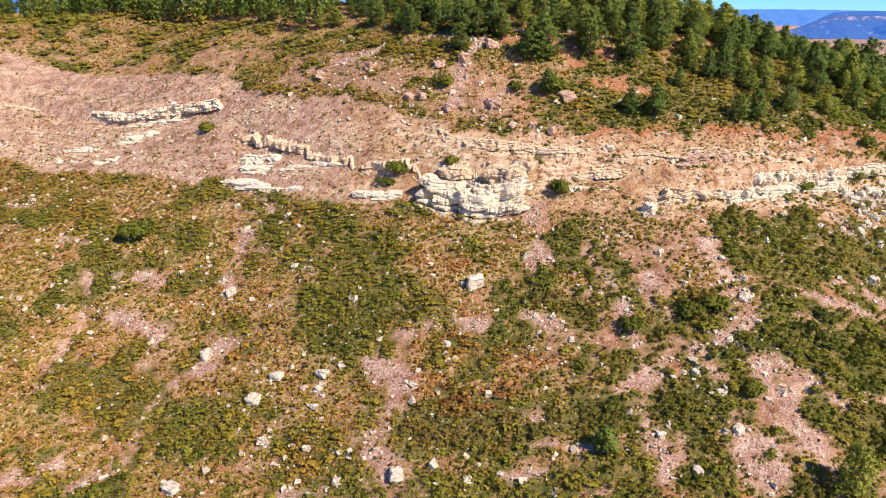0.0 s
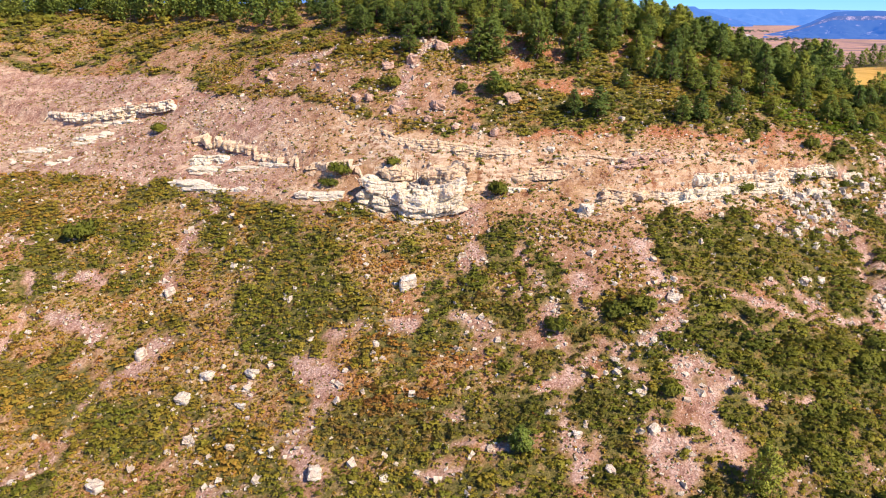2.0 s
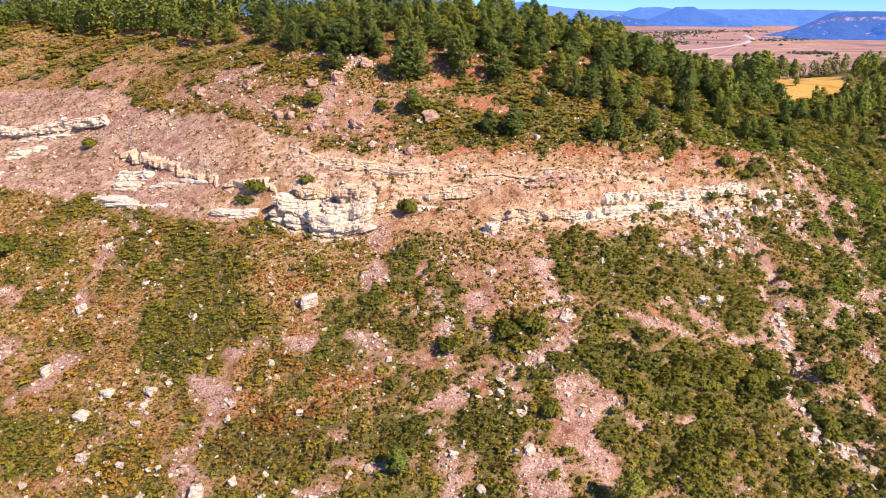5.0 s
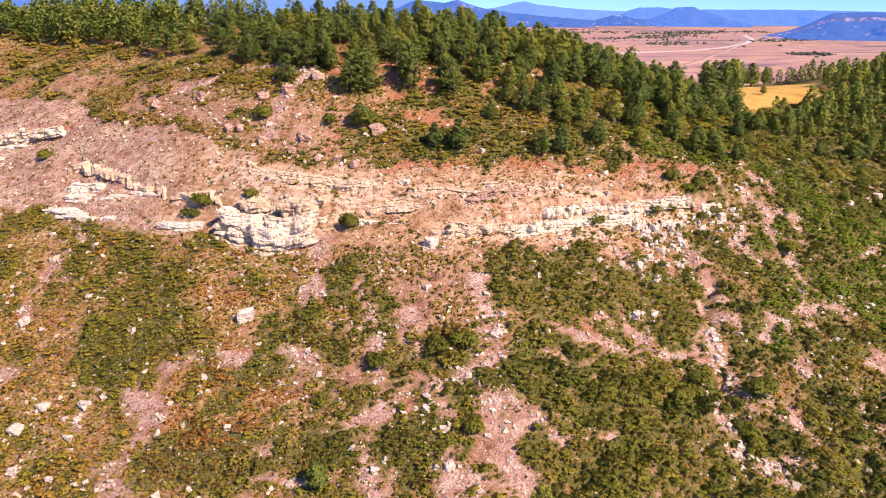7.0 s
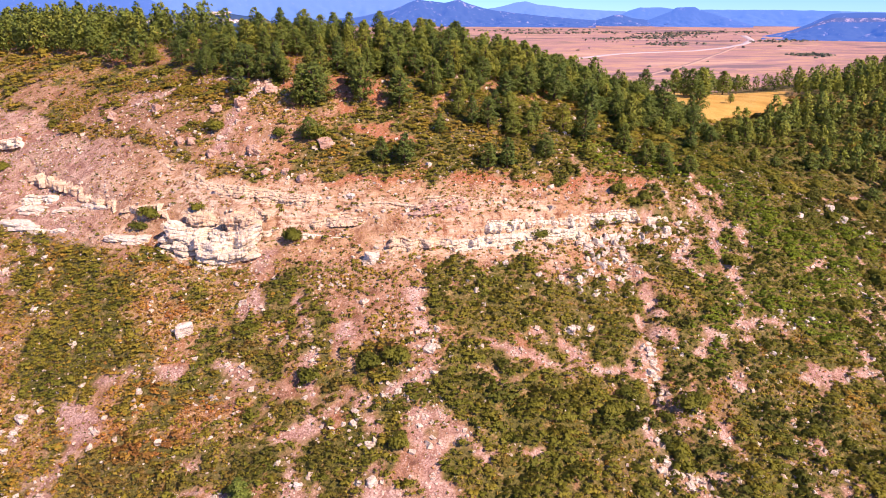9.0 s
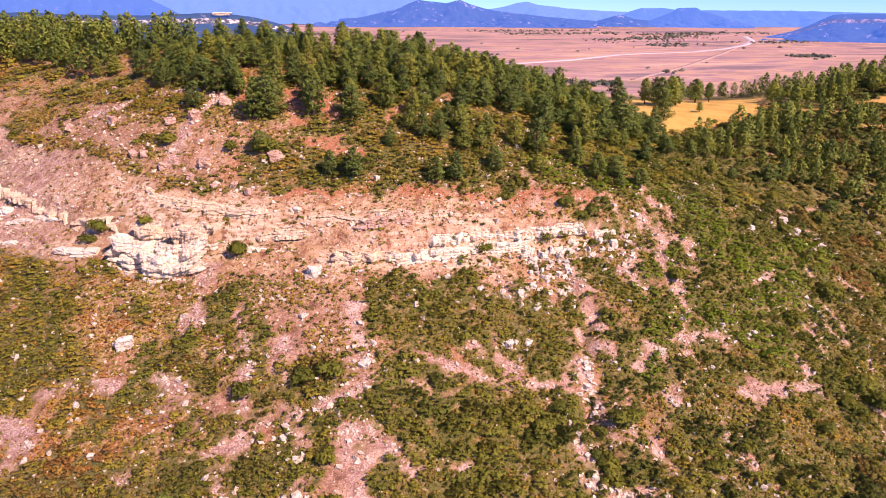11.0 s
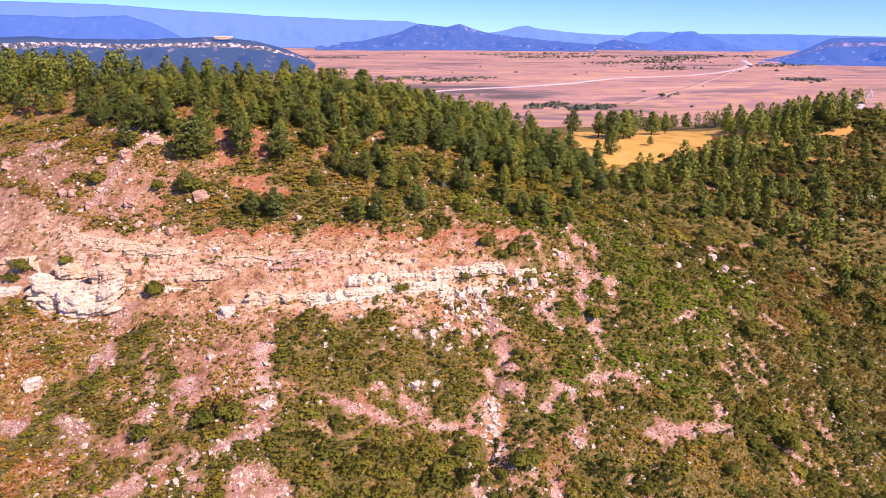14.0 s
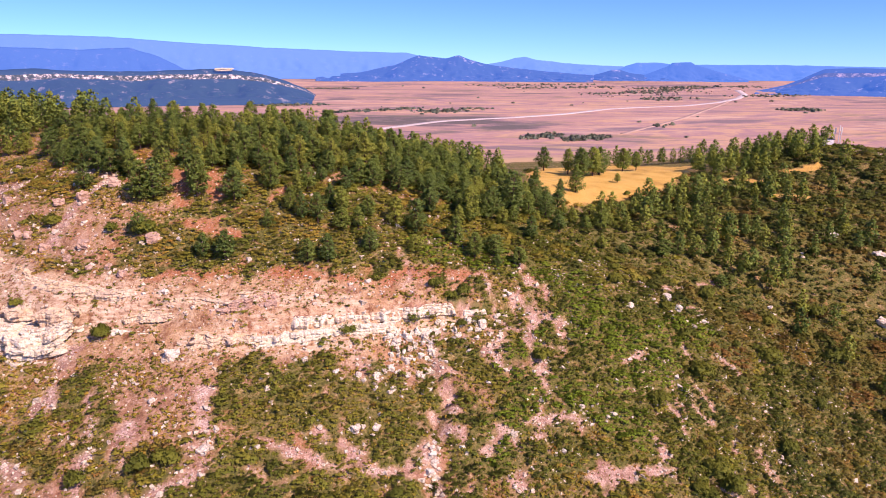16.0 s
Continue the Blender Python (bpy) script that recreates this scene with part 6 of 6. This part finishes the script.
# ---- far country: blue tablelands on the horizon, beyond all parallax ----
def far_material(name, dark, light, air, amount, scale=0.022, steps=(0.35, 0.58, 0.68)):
    """Distant slopes as a backdrop: the haze of miles of air is put on as an even glow of the surface."""
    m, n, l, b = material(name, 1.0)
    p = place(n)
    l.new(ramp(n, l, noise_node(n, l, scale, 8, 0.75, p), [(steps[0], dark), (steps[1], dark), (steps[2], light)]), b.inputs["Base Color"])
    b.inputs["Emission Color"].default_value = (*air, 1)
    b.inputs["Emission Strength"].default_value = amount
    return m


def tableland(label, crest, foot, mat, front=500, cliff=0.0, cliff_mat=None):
    """A range along crest points (x, y, z), falling to the height foot in front of it; cliff: share of the front that is steep at the rim."""
    c = np.array(crest, float)
    s = np.r_[0, np.cumsum(np.hypot(np.diff(c[:, 0]), np.diff(c[:, 1])))]
    u = np.linspace(0, s[-1], int(np.clip(s[-1] / 9, 120, 220)))
    x, y, z = (np.interp(u, s, c[:, k]) for k in range(3))
    r = np.hypot(x, y)
    rows = []
    steps = np.linspace(0, 1, 22)
    for t in steps:
        fall = (1 - t) ** 1.5 if not cliff else float(np.interp(t, [0, 0.0476, 0.0953, 0.5, 1], [1, 0.84, 0.84 - cliff, 0.28, 0]))
        spur = (fbm(u, np.full_like(u, 160.0 * t), 170, 4, 301) + 0.5 * fbm(u, np.full_like(u, 300.0 * t), 40, 3, 302)) * t * (1 - t) * 4
        k = 1 - front * t * (1 + 0.3 * spur) / r
        zz = foot + np.maximum(z - foot, 0) * fall + 22 * spur * (z > foot) + (2.5 * fbm(u, u * 0, 60, 3, 307) if t == 0 else 0)
        rows.append(np.stack([x * k, y * k, np.where(t == 1, foot - 15, zz)], 1))
    back = np.stack([x * 1.02, y * 1.02, np.full_like(x, foot - 10)], 1)
    V = np.concatenate([back] + rows)
    n = len(u)
    i = np.arange(len(V)).reshape(-1, n)
    Q = np.stack([i[:-1, :-1], i[1:, :-1], i[1:, 1:], i[:-1, 1:]], -1).reshape(-1, 4)
    me = mesh_from("backdrop", V, Q)
    me.materials.append(mat)
    if cliff_mat:
        me.materials.append(cliff_mat)
        k = np.zeros(len(Q), np.int32)
        band = np.arange(len(Q)) // (n - 1)
        k[(band == 2)] = 1
        me.polygons.foreach_set("material_index", k)
    me.polygons.foreach_set("use_smooth", np.ones(len(Q), bool))
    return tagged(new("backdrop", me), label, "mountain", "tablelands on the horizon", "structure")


# haze glow per range, strongest on the farthest
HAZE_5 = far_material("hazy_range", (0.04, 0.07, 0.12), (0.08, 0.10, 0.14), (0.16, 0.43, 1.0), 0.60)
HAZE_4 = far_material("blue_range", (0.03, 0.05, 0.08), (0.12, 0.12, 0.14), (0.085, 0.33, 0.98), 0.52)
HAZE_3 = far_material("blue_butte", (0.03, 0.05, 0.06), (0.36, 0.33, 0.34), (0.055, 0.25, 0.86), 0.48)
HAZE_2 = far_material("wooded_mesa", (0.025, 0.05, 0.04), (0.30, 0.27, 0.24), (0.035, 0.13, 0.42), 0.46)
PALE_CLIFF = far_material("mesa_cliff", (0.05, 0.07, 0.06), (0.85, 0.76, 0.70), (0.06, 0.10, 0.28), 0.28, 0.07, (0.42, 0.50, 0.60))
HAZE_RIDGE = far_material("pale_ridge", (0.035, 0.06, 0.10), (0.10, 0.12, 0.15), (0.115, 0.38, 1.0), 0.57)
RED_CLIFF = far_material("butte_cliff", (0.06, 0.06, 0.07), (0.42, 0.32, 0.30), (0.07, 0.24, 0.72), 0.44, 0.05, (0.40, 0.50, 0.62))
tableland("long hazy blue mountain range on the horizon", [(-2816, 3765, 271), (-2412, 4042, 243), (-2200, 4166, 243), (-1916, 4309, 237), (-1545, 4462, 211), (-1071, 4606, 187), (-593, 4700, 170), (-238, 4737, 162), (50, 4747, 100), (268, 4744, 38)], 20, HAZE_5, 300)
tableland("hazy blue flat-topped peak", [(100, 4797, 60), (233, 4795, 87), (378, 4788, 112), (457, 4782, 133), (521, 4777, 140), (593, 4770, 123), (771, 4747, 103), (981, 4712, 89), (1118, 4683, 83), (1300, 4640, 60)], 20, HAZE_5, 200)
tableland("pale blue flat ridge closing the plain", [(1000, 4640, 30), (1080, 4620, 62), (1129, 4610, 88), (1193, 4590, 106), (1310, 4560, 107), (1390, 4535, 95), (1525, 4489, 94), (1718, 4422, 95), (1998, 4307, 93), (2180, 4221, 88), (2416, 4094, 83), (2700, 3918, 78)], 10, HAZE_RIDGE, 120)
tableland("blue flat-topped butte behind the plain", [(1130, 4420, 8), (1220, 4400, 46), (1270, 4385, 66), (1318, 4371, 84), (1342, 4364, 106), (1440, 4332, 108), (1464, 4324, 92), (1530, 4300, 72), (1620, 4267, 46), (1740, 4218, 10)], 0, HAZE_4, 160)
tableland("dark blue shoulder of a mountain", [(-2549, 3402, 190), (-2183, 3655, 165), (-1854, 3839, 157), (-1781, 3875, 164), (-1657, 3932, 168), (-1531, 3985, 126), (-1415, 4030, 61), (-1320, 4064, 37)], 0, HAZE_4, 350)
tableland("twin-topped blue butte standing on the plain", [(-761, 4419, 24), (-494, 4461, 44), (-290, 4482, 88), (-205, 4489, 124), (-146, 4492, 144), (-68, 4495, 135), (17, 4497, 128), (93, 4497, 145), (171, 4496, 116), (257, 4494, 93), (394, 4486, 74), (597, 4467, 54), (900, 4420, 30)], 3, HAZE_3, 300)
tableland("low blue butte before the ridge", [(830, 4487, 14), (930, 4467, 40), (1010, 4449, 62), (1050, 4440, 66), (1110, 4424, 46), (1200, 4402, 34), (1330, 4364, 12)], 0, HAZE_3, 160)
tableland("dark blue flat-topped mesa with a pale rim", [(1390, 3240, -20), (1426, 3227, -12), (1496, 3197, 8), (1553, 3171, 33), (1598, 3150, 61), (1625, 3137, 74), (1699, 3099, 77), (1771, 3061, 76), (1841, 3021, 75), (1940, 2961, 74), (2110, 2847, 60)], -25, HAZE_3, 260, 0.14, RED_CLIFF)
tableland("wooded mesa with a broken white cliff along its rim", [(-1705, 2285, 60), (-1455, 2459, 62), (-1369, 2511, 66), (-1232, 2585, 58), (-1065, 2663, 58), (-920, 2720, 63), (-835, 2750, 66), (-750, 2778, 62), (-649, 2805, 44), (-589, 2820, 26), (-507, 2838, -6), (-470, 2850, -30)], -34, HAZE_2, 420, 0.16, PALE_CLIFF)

knob = new("rock_outcrop", SLABS[2])
knob.matrix_basis = pose(-792, 2752, 64, 0, 0, 12) @ Matrix.Diagonal((58, 26, 11, 1))
tagged(knob, "pale rock tower standing on the wooded mesa", "rock outcrop")


def strip(name, label, pts, wide, mat, lift=0.8):
    """A road laid over the plain along points (x, y)."""
    c = np.array(pts, float)
    s = np.r_[0, np.cumsum(np.hypot(np.diff(c[:, 0]), np.diff(c[:, 1])))]
    u = np.arange(0, s[-1], 12.0)
    x, y = np.interp(u, s, c[:, 0]), np.interp(u, s, c[:, 1])
    k = np.hanning(9) / np.hanning(9).sum()
    x, y = np.convolve(np.pad(x, 4, "edge"), k, "valid"), np.convolve(np.pad(y, 4, "edge"), k, "valid")
    tx, ty = np.gradient(x), np.gradient(y)
    d = np.hypot(tx, ty)
    nx, ny = -ty / d * wide / 2, tx / d * wide / 2
    rows = []
    for side, drop in ((-1.2, -2.5), (-1, 0), (1, 0), (1.2, -2.5)):
        rx, ry = x + side * nx, y + side * ny
        rows.append(np.stack([rx, ry, np.maximum(height(x, y), height(rx, ry)) + lift + drop], 1))
    V = np.concatenate(rows)
    i = np.arange(len(V)).reshape(4, -1)
    Q = np.stack([i[:-1, :-1], i[1:, :-1], i[1:, 1:], i[:-1, 1:]], -1).reshape(-1, 4)[:, ::-1]
    me = mesh_from(name, V, Q)
    me.materials.append(mat)
    return tagged(new(name, me), label, "road", kind="structure")


CONCRETE = plain_material("pale_road", [(0.3, (0.52, 0.46, 0.44)), (0.7, (0.66, 0.59, 0.56))], 0.05, 0.9, 0)
DIRT = plain_material("dirt_road", [(0.3, (0.42, 0.29, 0.23)), (0.7, (0.52, 0.38, 0.30))], 0.05, 0.9, 0)
strip("road", "pale highway crossing the tan plain", [(-117, 1697), (-82, 1753), (38, 1903), (222, 1998), (394, 2118), (563, 2308), (704, 2371), (826, 2417), (989, 2567), (1132, 2766), (1244, 2986), (1325, 3284)], 24, CONCRETE)
strip("road", "dirt track over the plain", [(442, 1598), (545, 1757), (667, 1939), (767, 2113), (910, 2366), (1048, 2621)], 11, DIRT)

FAR_GREEN = leaf_material("far_trees", [(0.0, (0.11, 0.15, 0.125)), (1.0, (0.19, 0.21, 0.15))], 0.4)


def groves():
    """Creek-side trees on the plain: runs from, to, spread, count."""
    runs = [(-314, 2125, -42, 2290, 16, 110), (-20, 2180, 100, 2240, 30, 90), (226, 1535, 300, 1590, 14, 60), (302, 1490, 385, 1545, 16, 80), (873, 3120, 1120, 3420, 45, 120),
            (806, 2687, 900, 2800, 40, 50), (1089, 2222, 1160, 2245, 22, 70), (-574, 2351, -380, 2440, 20, 90), (-660, 3360, -380, 3420, 12, 70), (60, 2290, 200, 2300, 12, 20), (300, 3500, 900, 3650, 40, 120), (900, 3450, 1500, 3600, 60, 160), (620, 3000, 1000, 3250, 60, 90), (1200, 2850, 1500, 3000, 40, 80), (150, 3750, 800, 3900, 40, 90), (560, 1750, 600, 1800, 8, 8)]
    xs, ys = [], []
    for x0, y0, x1, y1, w, n in runs:
        t = rng.random(n)
        xs.append(x0 + (x1 - x0) * t + rng.normal(0, w, n))
        ys.append(y0 + (y1 - y0) * t + rng.normal(0, w, n))
    n = 30
    xs.append(rng.uniform(-700, 1500, n))
    ys.append(rng.uniform(1500, 3800, n))
    x, y = np.concatenate(xs), np.concatenate(ys)
    protos = [leaf_cloud(k + 61, 4, 15, 0.6) for k in range(4)]
    me = scatter(protos, x, y, height(x, y), rng.uniform(3.0, 7.0, len(x)), rng.random(len(x)), "far_groves", FAR_GREEN, (0.7, 1.0))
    tagged(new("far_groves", me), "dark green cottonwood groves and lone trees on the plain", "trees", kind="stuff")


groves()


def settlement():
    """Pale roofs and walls scattered about the far groves."""
    bm = bmesh.new()
    for k in range(34):
        x, y = 960 + rng.normal(0, 130), 3150 + rng.normal(0, 150)
        w, d, h = rng.uniform(7, 15), rng.uniform(6, 10), rng.uniform(3, 5)
        z = ground_at(x, y)
        a = rng.uniform(0, 3.14)
        m = Matrix.Translation((x, y, z)) @ Matrix.Rotation(a, 4, "Z")
        low = [bm.verts.new(m @ Vector((sx * w / 2, sy * d / 2, -1))) for sx, sy in ((-1, -1), (1, -1), (1, 1), (-1, 1))]
        top = [bm.verts.new(m @ Vector((sx * w / 2, sy * d / 2, h))) for sx, sy in ((-1, -1), (1, -1), (1, 1), (-1, 1))]
        ridge = [bm.verts.new(m @ Vector((sx * w / 2, 0, h * 1.5))) for sx in (-1, 1)]
        for i in range(4):
            bm.faces.new((low[i], low[(i + 1) % 4], top[(i + 1) % 4], top[i]))
        bm.faces.new((top[0], top[1], ridge[1], ridge[0]))
        bm.faces.new((top[2], top[3], ridge[0], ridge[1]))
        bm.faces.new((top[1], top[2], ridge[1]))
        bm.faces.new((top[3], top[0], ridge[0]))
    me = bpy.data.meshes.new("far_settlement")
    bm.to_mesh(me)
    bm.free()
    me.materials.append(DIRT)
    tagged(new("far_settlement", me), "pale roofs of a distant settlement on the plain", "houses", kind="stuff")


settlement()

# ---- the mast site on the eastern crest ----
METAL = plain_material("galvanised_steel", [(0.3, (0.55, 0.56, 0.58)), (0.7, (0.72, 0.73, 0.75))], 1.0, 0.4, 0)
PAINT = plain_material("pale_sheet_metal", [(0.3, (0.62, 0.60, 0.57)), (0.7, (0.74, 0.72, 0.69))], 0.6, 0.7, 0)
ROOF = plain_material("dark_roofing", [(0.3, (0.07, 0.08, 0.10)), (0.7, (0.12, 0.13, 0.15))], 0.8, 0.8, 0)


def box(name, size, at, mat, parent, bevel=0.03):
    bm = bmesh.new()
    bmesh.ops.create_cube(bm, size=1.0)
    for v in bm.verts:
        v.co = Vector((v.co.x * size[0], v.co.y * size[1], v.co.z * size[2])) + Vector(at)
    bmesh.ops.bevel(bm, geom=bm.edges[:], offset=bevel, segments=1, affect="EDGES")
    me = bpy.data.meshes.new(name)
    bm.to_mesh(me)
    bm.free()
    return part(name, me, mat, parent)


def rod(name, low, high, r, mat, parent):
    bm = bmesh.new()
    bmesh.ops.create_cone(bm, cap_ends=True, segments=8, radius1=r, radius2=r * 0.8, depth=high - low)
    for v in bm.verts:
        v.co.z += (low + high) / 2
    me = bpy.data.meshes.new(name)
    bm.to_mesh(me)
    bm.free()
    return part(name, me, mat, parent)


def mast_site(x, y):
    z = ground_at(x, y)
    shed = new("equipment_shed")
    shed.matrix_basis = pose(x - 1.8, y - 1, z, 0, 0, 12)
    tagged(shed, "small pale equipment shed with a dark flat roof on the crest", "shed")
    box("wall", (4.0, 2.6, 2.6), (0, 0, 1.2), PAINT, shed)
    box("roof", (4.4, 3.0, 0.25), (0, 0, 2.62), ROOF, shed)
    box("door", (0.9, 0.06, 2.0), (0.9, -1.32, 1.0), METAL, shed, 0.01)
    for dx, dy, h in ((0.9, 0.5, 6.0), (1.9, 1.2, 6.6), (2.9, 0.2, 7.4), (4.0, 1.0, 7.0)):
        mast = new("antenna_mast")
        mast.matrix_basis = pose(x + dx, y + dy, ground_at(x + dx, y + dy))
        tagged(mast, "slim pale steel antenna mast on the crest", "antenna mast", "masts on the crest")
        rod("pole", -0.2, h, 0.13, METAL, mast)
        box("panel", (0.42, 0.22, 1.9), (0, -0.22, h - 0.9), PAINT, mast)
        box("footing", (0.7, 0.7, 0.35), (0, 0, 0.05), PAINT, mast)


mast_site(213, 261)
strip("road", "pale dirt road along the crest by the masts", [(208, 259), (214, 257), (222, 255), (232, 252), (246, 246), (262, 238)], 4.0, DIRT, 0.35)
